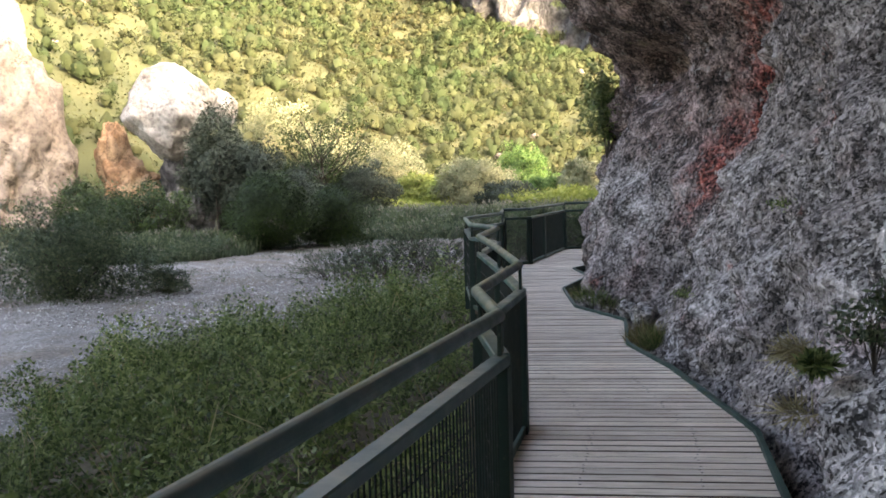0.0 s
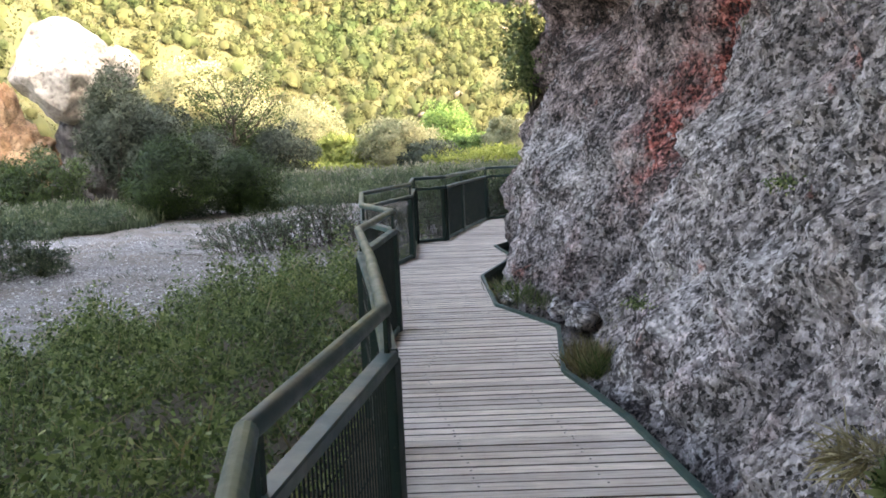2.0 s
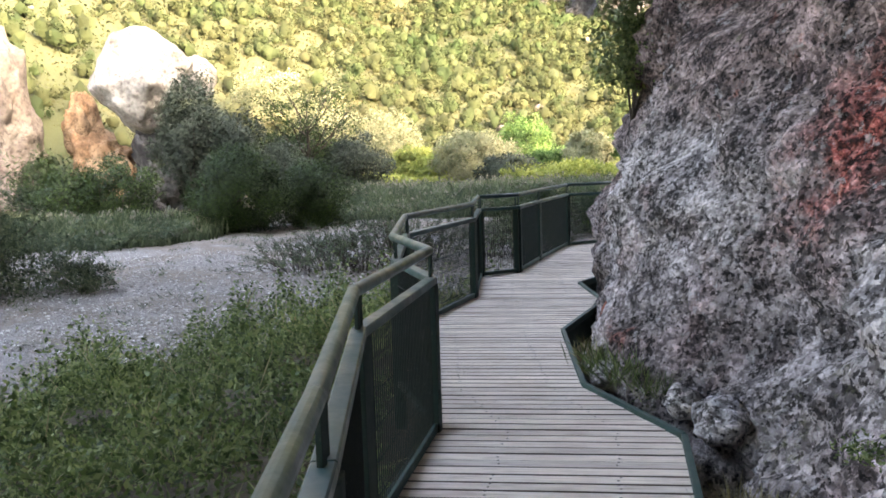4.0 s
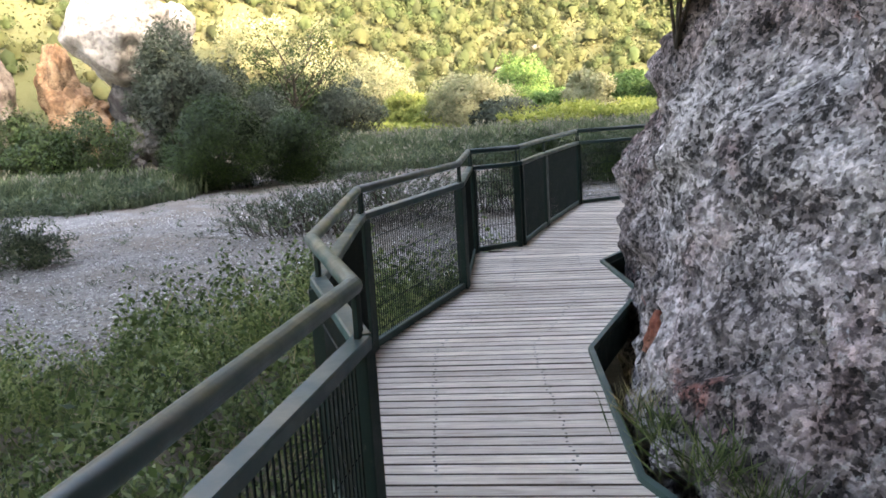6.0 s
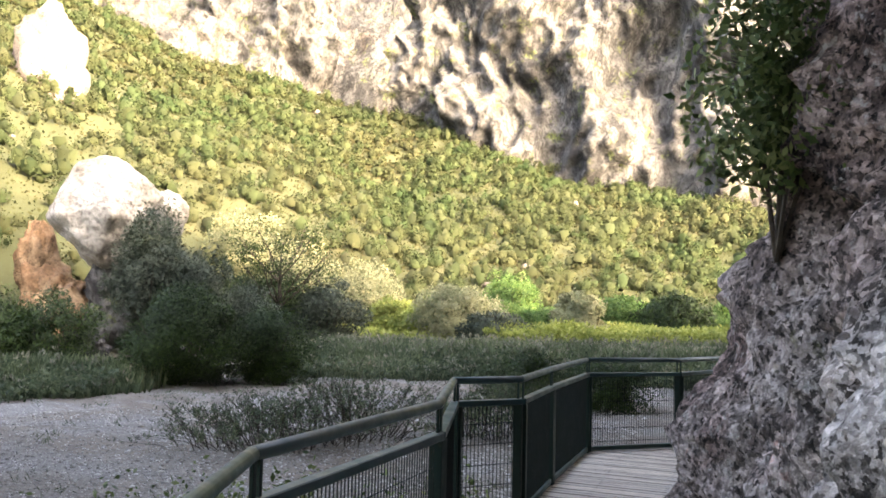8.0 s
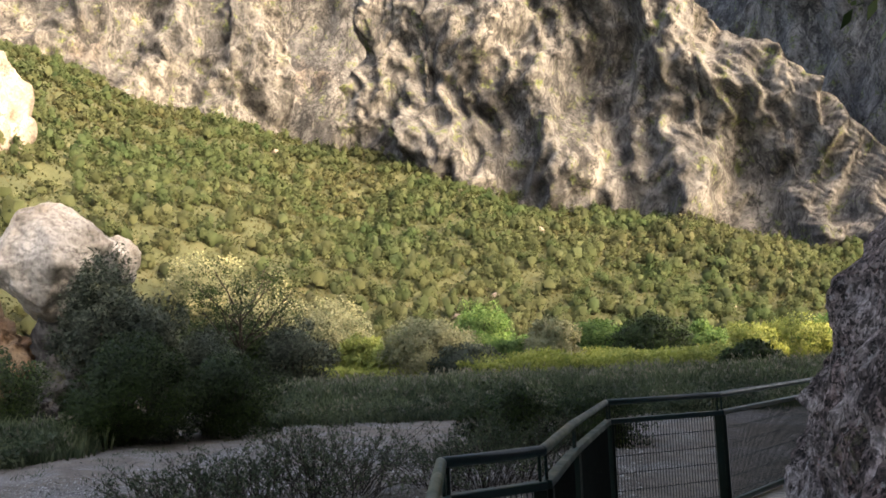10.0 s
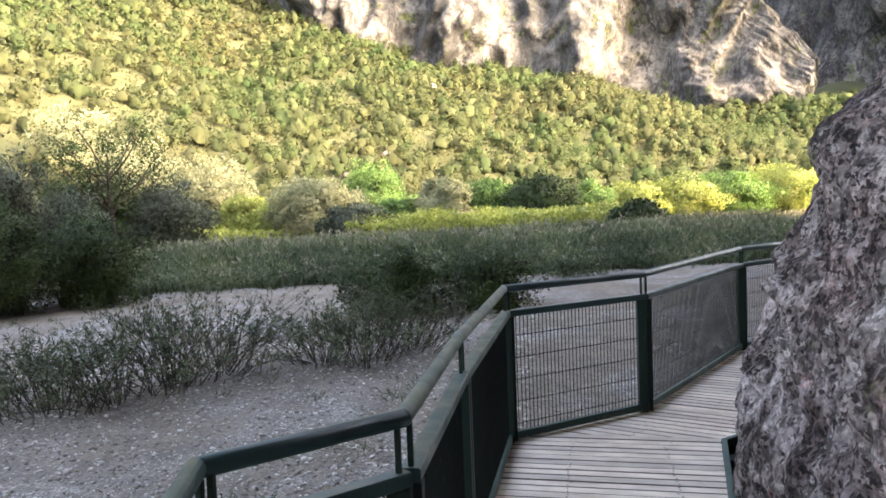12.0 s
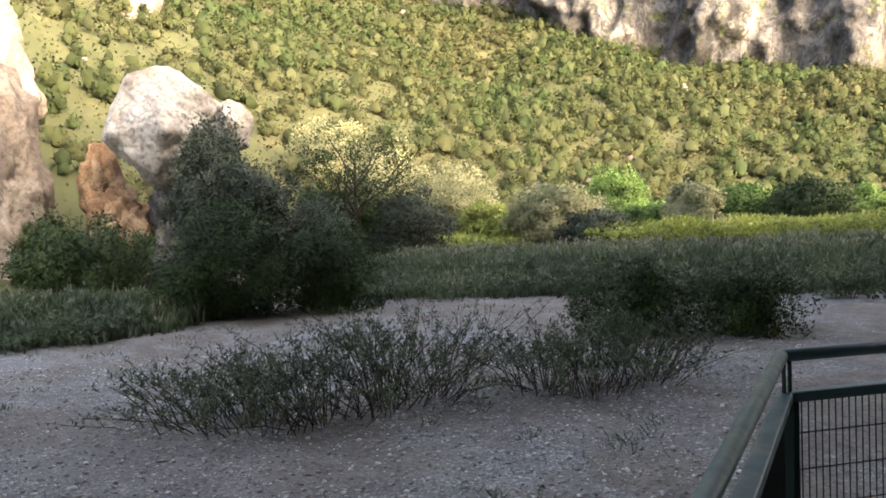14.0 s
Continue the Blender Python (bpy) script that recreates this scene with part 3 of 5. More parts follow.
def build_wall():
    ys = np.concatenate([np.arange(-8, 2, 0.25), np.arange(2, 19, 0.032), np.arange(19, 30.01, 0.3)])
    zs = np.concatenate([np.arange(-1.8, -0.3, 0.25), np.arange(-0.3, 3.3, 0.034), np.arange(3.3, 7, 0.1), np.arange(7, 14.1, 0.5)])
    yy, zz = np.meshgrid(ys, zs, indexing="ij")
    xx = wall_base(yy, zz)
    p = np.stack([xx, yy, zz], -1).reshape(-1, 3)
    q = p * np.array([1.0, 1.0, 0.8])
    rough = np.array([0.20 * (noise.turbulence(Vector(a) * 0.8, 3, False) - 0.55) + 0.23 * (noise.noise(Vector(a) * 1.9)) + 0.09 * abs(noise.noise(Vector((a[0], a[1] + 0.6 * a[2], a[2])) * 1.3)) + 0.06 * noise.ridged_multi_fractal(Vector(a) * 4.2, 0.9, 2.1, 4, 0.9, 2.0) - 0.07 + 0.13 * (0.5 - noise.voronoi(Vector(a) * 5.0)[0][0])
                      + 0.035 * noise.noise(Vector(a) * 11) + 0.02 * noise.noise(Vector(a) * 21) - 0.34 * max(0.0, noise.noise(Vector(a) * 3.3 + Vector((9, 4, 2))) - 0.28) - 0.11 * max(0.0, noise.noise(Vector(a) * 8.5) - 0.30) for a in q])
    chips = np.array([0.055 * (0.35 - abs(noise.noise(Vector((a[0], (a[1] - a[2]) * 0.4, (a[1] + a[2]) * 0.9)) * 7.5))) + 0.03 * (0.3 - abs(noise.noise(Vector(a) * 16.0))) for a in q])
    slabs = np.array([0.20 * (0.45 - noise.voronoi(Vector((a[0], 0.75 * a[1] + 0.45 * a[2], 1.1 * a[2] - 0.6 * a[1])) * 1.15)[0][0]) + 0.10 * (0.45 - noise.voronoi(Vector((a[0], a[1] + 0.5 * a[2], a[2] - 0.5 * a[1])) * 2.6)[0][0]) for a in q])
    rough = (rough + chips * 0.4 + slabs) * (1 - 0.4 * smoothstep(12.5, 14.5, q[:, 1]))
    p[:, 0] -= rough * 1.05
    p[:, 1] += 0.5 * rough
    n, k = len(ys), len(zs)
    i, j = np.meshgrid(np.arange(n - 1), np.arange(k - 1), indexing="ij")
    f = np.stack([i * k + j, i * k + j + 1, (i + 1) * k + j + 1, (i + 1) * k + j], -1).reshape(-1, 4)
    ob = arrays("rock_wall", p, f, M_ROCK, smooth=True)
    tagged(ob, "leaning grey conglomerate rock face with red streaks and pits", "rock face", kind="structure")


build_wall()


# ---- high cliffs ----
def cliff(name, line, base, top, material, rib=6.0, amp=5.0, step=2.5, seed=0.0, lean=0.15, label="", jag=1.0):
    """A ribbed cliff along a plan line, from base heights to top heights at its corners."""
    line = np.array(line, float)
    seg = np.r_[0, np.cumsum(np.hypot(*np.diff(line, axis=0).T))]
    s = np.arange(0, seg[-1], step)
    cx, cy = np.interp(s, seg, line[:, 0]), np.interp(s, seg, line[:, 1])
    b, t = np.interp(s, seg, base), np.interp(s, seg, top)
    nx, ny = np.gradient(cy), -np.gradient(cx)
    ln = np.hypot(nx, ny) + 1e-9
    nx, ny = nx / ln, ny / ln
    rows = int(max(6, (max(top) - min(base)) / step))
    v = []
    for j in range(rows + 1):
        u = j / rows
        tt = t + jag * np.array([6.0 * noise.noise(Vector((q / 14.0 + seed, seed, 0))) + 3 * noise.noise(Vector((q / 5.0, seed, 3))) for q in s])
        z = b + (tt - b) * u
        bend = np.array([rib * 0.7 * noise.noise(Vector((q / (rib * 2.5), h / (rib * 2.2), seed + 7))) + rib * 0.12 * noise.noise(Vector((q / (rib * 0.7), h / (rib * 0.5), seed + 8))) for q, h in zip(s, z)])
        d = np.array([amp * (0.85 * (noise.ridged_multi_fractal(Vector((q / (rib * 2.0) + seed, h / (rib * 4.2), seed + 2)), 0.75, 2.15, 6, 1.0, 2.0) - 1.2) + 0.8 * noise.noise(Vector((q / (rib * 2.2), h / (rib * 2.0) + 0.4 * q / rib, seed)))
                             + 0.22 * (noise.ridged_multi_fractal(Vector((q / (rib * 0.5) - 0.5 * h / rib, h / (rib * 0.8), seed + 5)), 0.8, 2.1, 4, 1.0, 2.0) - 1.2)) for q, h in zip(s + bend, z)])
        d = d - lean * (z - b)
        v.append(np.stack([cx + nx * d, cy + ny * d, z], -1))
    v.append(np.stack([cx - nx * 25, cy - ny * 25, t * 0.97], -1))
    v = np.array(v)
    k = len(s)
    i, j = np.meshgrid(np.arange(len(v) - 1), np.arange(k - 1), indexing="ij")
    f = np.stack([i * k + j, i * k + j + 1, (i + 1) * k + j + 1, (i + 1) * k + j], -1).reshape(-1, 4)
    ob = arrays(name, v.reshape(-1, 3), f, material, smooth=True)
    return tagged(ob, label, "cliff", kind="structure")


def polar(az, r):
    return (CENTRE[0] - r * math.sin(radians(az)), CENTRE[1] + r * math.cos(radians(az)))


cliff("cliff_ribs", [polar(a, r) for a, r in ((19, 205), (14, 192), (6, 186), (0, 184), (-6, 182), (-12, 186), (-19, 196))], [48, 34, 26, 22, 18, 14, 10], [112, 112, 108, 98, 86, 66, 30],
      M_CLIFF, 13.0, 11.0, 0.9, 2.0, 0.2, "tall ribbed grey limestone cliff above the wood")
cliff("cliff_pale", [polar(a, r) for a, r in ((60, 226), (50, 222), (42, 218), (34, 212), (27, 208), (22, 212))], [70, 74, 72, 66, 56, 50], [155, 148, 142, 132, 120, 108],
      M_CLIFF, 9.0, 8.5, 1.3, 11.0, 0.35, "pale sloping limestone cliff with scrub")
cliff("cliff_far", [polar(a, r) for a, r in ((60, 330), (40, 320), (24, 300), (12, 290), (-6, 300))], [60, 60, 60, 60, 50], [195, 195, 195, 195, 175],
      M_CLIFF, 14.0, 8.0, 4.0, 21.0, 0.3, "distant reddish limestone cliff below the sky")
cliff("cliff_shaded", [polar(a, r) for a, r in ((-3, 420), (-10, 330), (-17, 250), (-30, 190))], [40, 30, 10, 5], [190, 170, 130, 110],
      M_CLIFF, 14.0, 8.0, 4.0, 31.0, 0.1, "distant limestone cliff in shade")
# out of view; line and heights set so its shadow covers gravel and reeds
cliff("cliff_overhead", [(9, -70), (9, -30), (9, -5), (9, 12), (12, 24), (19, 30.5), (27, 38), (47, 42), (77, 48), (150, 58)], [-2] * 10, [9, 9, 13, 29, 30.5, 32.5, 38.5, 30, 26, 25], M_CLIFF, 12.0, 1.5, 3.0, 41.0, 0.0,
      "unseen high grey cliff added to shade the path and gravel", 0.2)


# ---- boardwalk deck: planks between the railing and the rock side ----
def build_deck():
    deck = empty("boardwalk", (0, 0, 0), "weathered grey timber boardwalk with narrow planks", "boardwalk", kind="structure")
    pitch, width, thick = 0.0945, 0.0865, 0.05
    screws_v, screws_f = [], []
    sections = [(9.0, np.array([2.2, -3.0]), np.array([0.35, 14.4])),
                (-9.0, np.array([0.35, 14.20]), np.array([0.8, 18.05])),
                (-29.0, np.array([0.95, 17.75]), np.array([5.5, 23.2]))]
    for sections_done, (turn, a, b) in enumerate(sections):
        d = np.array([math.cos(radians(turn)), math.sin(radians(turn))])
        across = np.array([-d[1], d[0]])
        length = (b - a) @ across
        for n in range(int(length / pitch)):
            along = n * pitch / length
            o = a + across * (n * pitch) + d * ((b - a) @ d) * along
            o = o + d * (((np.interp(o[1], RY, RX) + np.interp(o[1], KY, KX)) / 2 - o[0]) / d[0])
            gap = random.uniform(-0.002, 0.002)
            w = width / 2 + gap
            cut = []
            for side in (-w, w):
                edge = o + across * side
                left = [q for q in cross_line(RAIL, edge, d) if q < 0.0]
                right = [q for q in cross_line(KERB, edge, d) if q > 0.0]
                if left and right:
                    cut.append((max(left) + 0.012, min(right) + 0.006))
            if len(cut) < 2 or min(c[1] - c[0] for c in cut) < 0.08:
                continue
            s0, s1 = min(c[0] for c in cut), max(c[1] for c in cut)
            dz = random.uniform(-0.002, 0.002) - 0.006 * sections_done
            l = s1 - s0
            bm = bmesh.new()
            e = 0.0035
            pts = [(-w, -thick), (w, -thick), (w, -e), (w - e, 0), (-w + e, 0), (-w, -e)]
            ends = []
            for k in range(2):
                ends.append([bm.verts.new((cut[0 if y < 0 else 1][k] - s0, y, z)) for y, z in pts])
            for q in range(6):
                bm.faces.new((ends[0][q], ends[0][(q + 1) % 6], ends[1][(q + 1) % 6], ends[1][q]))
            bm.faces.new(ends[0][::-1]), bm.faces.new(ends[1])
            bmesh.ops.recalc_face_normals(bm, faces=bm.faces)
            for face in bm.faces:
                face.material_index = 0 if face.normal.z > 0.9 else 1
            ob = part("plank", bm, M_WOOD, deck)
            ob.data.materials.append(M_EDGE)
            p = o + d * s0
            ob.matrix_basis = pose(p[0], p[1], dz, random.uniform(-0.5, 0.5), 0, turn + random.uniform(-0.12, 0.12))
            for joist in (0.42, 1.02):
                for side in (-0.022, 0.022):
                    c = np.array([np.interp(o[1], RY, RX), o[1]]) + d * joist + across * (side + random.uniform(-0.004, 0.004))
                    c = c + d * random.uniform(-0.012, 0.012)
                    if (c - p) @ d > l - 0.05:
                        continue
                    base = len(screws_v)
                    for k in range(6):
                        screws_v.append((c[0] + 0.0075 * math.cos(k * 1.047), c[1] + 0.0075 * math.sin(k * 1.047), dz + 0.002))
                    screws_f.append(tuple(range(base, base + 6)))
    tagged(arrays("screws", screws_v, screws_f, M_SCREW, deck), kind="stuff")
    beams = bmesh.new()
    for off in (0.25, 1.05):
        for (ax, ay), (bx, by) in zip(RAIL[:-2], RAIL[1:-1]):
            n = Vector((by - ay, ax - bx, 0)).normalized() * off
            q = [Vector((ax, ay, 0)) + n, Vector((bx, by, 0)) + n]
            dirn = (q[1] - q[0]).normalized()
            side = Vector((-dirn.y, dirn.x, 0)) * 0.04
            vs = [beams.verts.new(c + s * side + Vector((0, 0, z))) for c in q for s in (-1, 1) for z in (-0.2, -0.045)]
            for f in ((0, 1, 3, 2), (4, 6, 7, 5), (0, 4, 5, 1), (2, 3, 7, 6), (1, 5, 7, 3), (0, 2, 6, 4)):
                beams.faces.new([vs[i] for i in f])
    bmesh.ops.recalc_face_normals(beams, faces=beams.faces)
    part("joists", beams, M_GREEN, deck, "dark green steel joists")


build_deck()


# ---- railing ----
def bar(bm, a, b, w, h):
    """A bevelled flat bar from a to b, w across and h high."""
    a, b = Vector(a), Vector(b)
    d = (b - a).normalized()
    side = d.cross(Vector((0, 0, 1))).normalized() * (w / 2)
    up = side.cross(d).normalized() * (h / 2)
    vs = [bm.verts.new(p + s * side + u * up) for p in (a, b) for s, u in ((-1, -1), (1, -1), (1, 1), (-1, 1))]
    fs = [bm.faces.new([vs[i] for i in f]) for f in ((0, 1, 2, 3), (7, 6, 5, 4), (0, 4, 5, 1), (1, 5, 6, 2), (2, 6, 7, 3), (3, 7, 4, 0))]
    bmesh.ops.recalc_face_normals(bm, faces=fs)
    es = list({e for f in fs for e in f.edges if e.calc_length() > 0.2})
    bmesh.ops.bevel(bm, geom=es, offset=min(w, h) * 0.12, segments=1, affect="EDGES")
    return bm


def railing_panel(a, b):
    a, b = Vector((*a, 0)), Vector((*b, 0))
    d = (b - a).normalized()
    out = Vector((-d.y, d.x, 0))
    run = (b - a).length
    mid = (a + b) / 2
    thing = empty("railing_panel", mid, "dark green steel railing panel with wire mesh and round handrail", "railing", "railing along the boardwalk")
    a, b = a - mid, b - mid
    # round handrail, a little outside the panel
    hv, hf = tubes([([a + Vector((0, 0, TOP)), b + Vector((0, 0, TOP))], [0.027, 0.027])], 14)
    arrays("handrail", hv, hf, M_RAIL, thing, True, "worn green round steel handrail")
    bm = bmesh.new()
    bmesh.ops.create_uvsphere(bm, u_segments=12, v_segments=8, radius=0.0272)
    bmesh.ops.translate(bm, vec=b + Vector((0, 0, TOP)), verts=bm.verts)
    part("handrail_joint", bm, M_RAIL, thing, smooth=True)
    z1 = TOP - 0.165
    inn = -out * 0.012
    part("top_rail", bar(bmesh.new(), a + inn + Vector((0, 0, z1)) + d * 0.005, b + inn + Vector((0, 0, z1)) - d * 0.005, 0.062, 0.042), M_RAIL, thing, "flat green steel rail")
    part("bottom_rail", bar(bmesh.new(), a + inn + Vector((0, 0, 0.028)), b + inn + Vector((0, 0, 0.028)), 0.045, 0.05), M_KERB, thing, "faded green steel angle")
    for end, sgn in ((a, 1), (b, -1)):
        p = end + d * sgn * 0.03 + inn
        part("post", box(bmesh.new(), p + Vector((-0.033, -0.033, -0.28)), p + Vector((0.033, 0.033, z1 - 0.021)), 0.004), M_GREEN, thing)
        part("bracket", box(bmesh.new(), p + Vector((-0.008, -0.012, z1 + 0.018)), p + Vector((0.008, 0.012, TOP - 0.02)), 0.002), M_GREEN, thing)
    # welded mesh: thin upright wires, few level ones
    n = int((run - 0.1) / 0.032)
    vs, fs = [], []

    def wire(p, q, r):
        w = (q - p).normalized()
        s = w.cross(out).normalized() * r
        o = out * r
        base = len(vs)
        for c in (p, q):
            vs.extend([c + s, c + o, c - s, c - o])
        for k in range(4):
            fs.append((base + k, base + (k + 1) % 4, base + 4 + (k + 1) % 4, base + 4 + k))

    for k in range(n + 1):
        p = a + d * (0.05 + (run - 0.1) * k / max(n, 1)) + inn
        wire(p + Vector((0, 0, 0.05)), p + Vector((0, 0, z1 - 0.02)), 0.0036)
    for z in (0.10, 0.25, 0.40, 0.55, 0.70):
        wire(a + d * 0.05 + inn + out * 0.005 + Vector((0, 0, z)), b - d * 0.05 + inn + out * 0.005 + Vector((0, 0, z)), 0.0032)
    tagged(arrays("wire_mesh", [tuple(v) for v in vs], fs, M_WIRE, thing, label="dark green welded wire mesh"), kind="stuff")


for i in range(len(RAIL) - 1):
    railing_panel(RAIL[i], RAIL[i + 1])


def kerb_edge(a, b):
    a, b = Vector((*a, 0)), Vector((*b, 0))
    d = (b - a).normalized()
    out = Vector((d.y, -d.x, 0))
    mid = (a + b) / 2
    thing = empty("deck_edge", mid, "faded green steel angle along the deck edge", "edge trim", "steel edging on the rock side")
    a, b = a - mid, b - mid
    part("upstand", bar(bmesh.new(), a + Vector((0, 0, -0.012)) + out * 0.012, b + Vector((0, 0, -0.012)) + out * 0.012, 0.008, 0.066), M_KERB, thing)
    part("lip", bar(bmesh.new(), a + out * 0.024 + Vector((0, 0, 0.024)), b + out * 0.024 + Vector((0, 0, 0.024)), 0.032, 0.006), M_KERB, thing)
    part("side_beam", bar(bmesh.new(), a + out * 0.02 + Vector((0, 0, -0.14)), b + out * 0.02 + Vector((0, 0, -0.14)), 0.01, 0.19), M_GREEN, thing, "dark green side beam")


for p, q in zip(KERB[:-1], KERB[1:]):
    kerb_edge(p, q)


# ---- vegetation ----
def ground_z(x, y):
    return float(terrain(x, y))


def bush(name, at, radius, leaf, count, per, material, label, category="bush", stems=9, group="", shell=0.45, aspect=0.4, aim=None, aim_share=0.0, lift=0.85, squash=0.8):
    """A bush with thin stems and a crown of leaf clumps that reaches to the ground."""
    x, y = at
    z = ground_z(x, y)
    thing = empty(name, (x, y, z), label, category, group)
    paths = []
    for k in range(stems):
        a = rng.uniform(0, 2 * math.pi)
        r = rng.uniform(0.3, 0.8)
        tip = Vector((math.cos(a) * radius[0] * r, math.sin(a) * radius[1] * r, radius[2] * (lift + rng.uniform(0.0, 0.6))))
        q = tip * 0.5 + Vector((rng.normal() * 0.08, rng.normal() * 0.08, 0.06)) * radius[2]
        t = 0.018 * radius[2]
        paths.append(([Vector((0, 0, -0.1)), q * 0.5, q, tip], [t, t * 0.8, t * 0.55, t * 0.2]))
    v, f = tubes(paths, 5)
    tagged(arrays("branchwork", v, f, M_BARK, thing), kind="stuff")
    p = clumps(count, radius, per, shell, squash) + np.array([0, 0, radius[2] * lift])
    p = p[p[:, 2] > 0.02]
    v, f = leaves(p, leaf, aspect, aim, aim_share)
    v, n = outward(v, f, np.array([0, 0, radius[2] * 0.5]), 0.6)
    shade(arrays("crown", v, f, material, thing), n)
    return thing


def tree(name, at, height, spread, leaf, count, per, material, label, trunk_r=0.16, limbs=8, crown_from=0.35, base_z=None, lean=(0, 0), category="tree", squash=0.75):
    """A tapered trunk with limbs, twigs and clumps of leaves round the limb ends."""
    x, y = at
    z = ground_z(x, y) if base_z is None else base_z
    thing = empty(name, (x, y, z), label, category)
    top = Vector((lean[0], lean[1], height * 0.62))
    paths = [([Vector((0, 0, -0.3)), top * 0.33 + Vector((0.04, 0.03, 0)) * height * 0.4, top * 0.7, top], [trunk_r, trunk_r * 0.8, trunk_r * 0.55, trunk_r * 0.3])]
    ends = []
    for k in range(limbs):
        a = 2 * math.pi * k / limbs + rng.uniform(-0.4, 0.4)
        u = rng.uniform(crown_from, 0.95)
        start = top * u
        reach = spread * rng.uniform(0.55, 1.0) * (1.1 - 0.35 * u)
        tip = start + Vector((math.cos(a) * reach, math.sin(a) * reach, height * rng.uniform(0.12, 0.36)))
        q = start.lerp(tip, 0.5) + Vector((0, 0, -0.03 * height + rng.normal() * 0.03 * height))
        t = trunk_r * 0.42 * (1.1 - 0.5 * u)
        paths.append(([start, q, tip], [t, t * 0.6, t * 0.18]))
        ends.append(tip), ends.append(q.lerp(tip, 0.5))
        for j in range(3):
            b = a + rng.uniform(-0.9, 0.9)
            s2 = q.lerp(tip, rng.uniform(0.1, 0.8))
            t2 = s2 + Vector((math.cos(b), math.sin(b), rng.uniform(0.3, 1.1))) * reach * rng.uniform(0.3, 0.5)
            paths.append(([s2, s2.lerp(t2, 0.5) + Vector((0, 0, 0.02 * height)), t2], [t * 0.4, t * 0.25, t * 0.08]))
            ends.append(t2)
    v, f = tubes(paths, 6)
    arrays("trunk", v, f, M_BARK, thing, True)
    ends = np.array([tuple(e) for e in ends])
    pick = ends[rng.integers(0, len(ends), count)] + rng.normal(size=(count, 3)) * spread * 0.14
    cr = rng.uniform(0.10, 0.24, count) * spread
    p = rng.normal(size=(count, per, 3))
    p /= np.linalg.norm(p, axis=2)[..., None]
    p *= (rng.uniform(0.2, 1.0, (count, per)) ** 0.6)[..., None] * cr[:, None, None]
    p = (pick[:, None] + p * np.array([1, 1, squash])).reshape(-1, 3)
    p = p[p[:, 2] > 0.1]
    v, f = leaves(p, leaf, 0.5)
    arrays("crown", v, f, material, thing)
    return thing


def willow_shrub(at, width, height, stems, label, sprawl=(0.0, 0.0)):
    """Many slender shoots that fan out of the gravel, with narrow leaves along them."""
    x, y = at
    thing = empty("willow_shrub", (x, y, ground_z(x, y)), label, "shrub", "willow shrubs on the gravel")
    paths, pos, aims = [], [], []
    for k in range(stems):
        a = rng.uniform(0, 2 * math.pi)
        base = Vector((math.cos(a), math.sin(a), 0)) * rng.uniform(0, 0.95) * width * 0.5
        out = Vector((math.cos(a), math.sin(a), 0)) * rng.uniform(0.1, 1.15) * height * 0.9 + Vector((rng.normal() * 0.15, rng.normal() * 0.15, 0)) + Vector((*sprawl, 0)) * rng.uniform(0, 1)
        h = height * rng.uniform(0.25, 1.0) ** 1.2
        pts = [base + Vector((0, 0, -0.08)), base + out * 0.35 + Vector((0, 0, h * 0.45)), base + out * 0.75 + Vector((rng.normal() * 0.06, rng.normal() * 0.06, h * 0.78)), base + out + Vector((rng.normal() * 0.1, rng.normal() * 0.1, h))]
        r = rng.uniform(0.006, 0.012)
        paths.append((pts, [r, r * 0.8, r * 0.55, r * 0.25]))
        for j in range(3):
            s0 = pts[1].lerp(pts[2], rng.uniform(0, 1))
            t0 = s0 + Vector((rng.normal() * 0.16, rng.normal() * 0.16, rng.uniform(0.1, 0.35))) * height * 0.5
            paths.append(([s0, s0.lerp(t0, 0.5), t0], [r * 0.5, r * 0.4, r * 0.2]))
            for m in range(7):
                pos.append(tuple(s0.lerp(t0, rng.uniform(0.25, 1.05)) + Vector(rng.normal(size=3) * 0.025)))
        for m in range(14):
            u = rng.uniform(0.25, 1.0) ** 0.7
            q = pts[1].lerp(pts[2], min(1, u * 1.6)) if u < 0.62 else pts[2].lerp(pts[3], (u - 0.62) / 0.38)
            pos.append(tuple(q + Vector(rng.normal(size=3) * 0.035)))
    v, f = tubes(paths, 4)
    tagged(arrays("branchwork", v, f, M_BARK, thing), kind="stuff")
    v, f = leaves(np.array(pos), 0.10, 0.24, (0, 0, 1), 0.4)
    arrays("foliage", v, f, L_WILLOW, thing)
    return thing


SHRUB = "sparse willow shrub with bare grey shoots on the gravel"
for at, w, h, n, spr in (((-8.3, 24.6), 1.7, 1.1, 45, (-0.7, 0)), ((-7.3, 24.6), 1.9, 1.35, 60, (-0.5, 0)), ((-6.5, 25.3), 1.8, 1.55, 65, (-0.2, 0)), ((-5.9, 26.3), 1.7, 1.8, 65, (0, 0)), ((-5.4, 27.3), 1.5, 1.95, 60, (0.2, 0)),
                         ((-3.7, 28.3), 1.3, 1.2, 60, (-0.3, 0)), ((-2.9, 28.6), 1.4, 1.7, 60, (0, 0)), ((-2.1, 29.4), 1.4, 1.5, 65, (0.2, 0))):
    willow_shrub(at, w, h, n, SHRUB, spr)

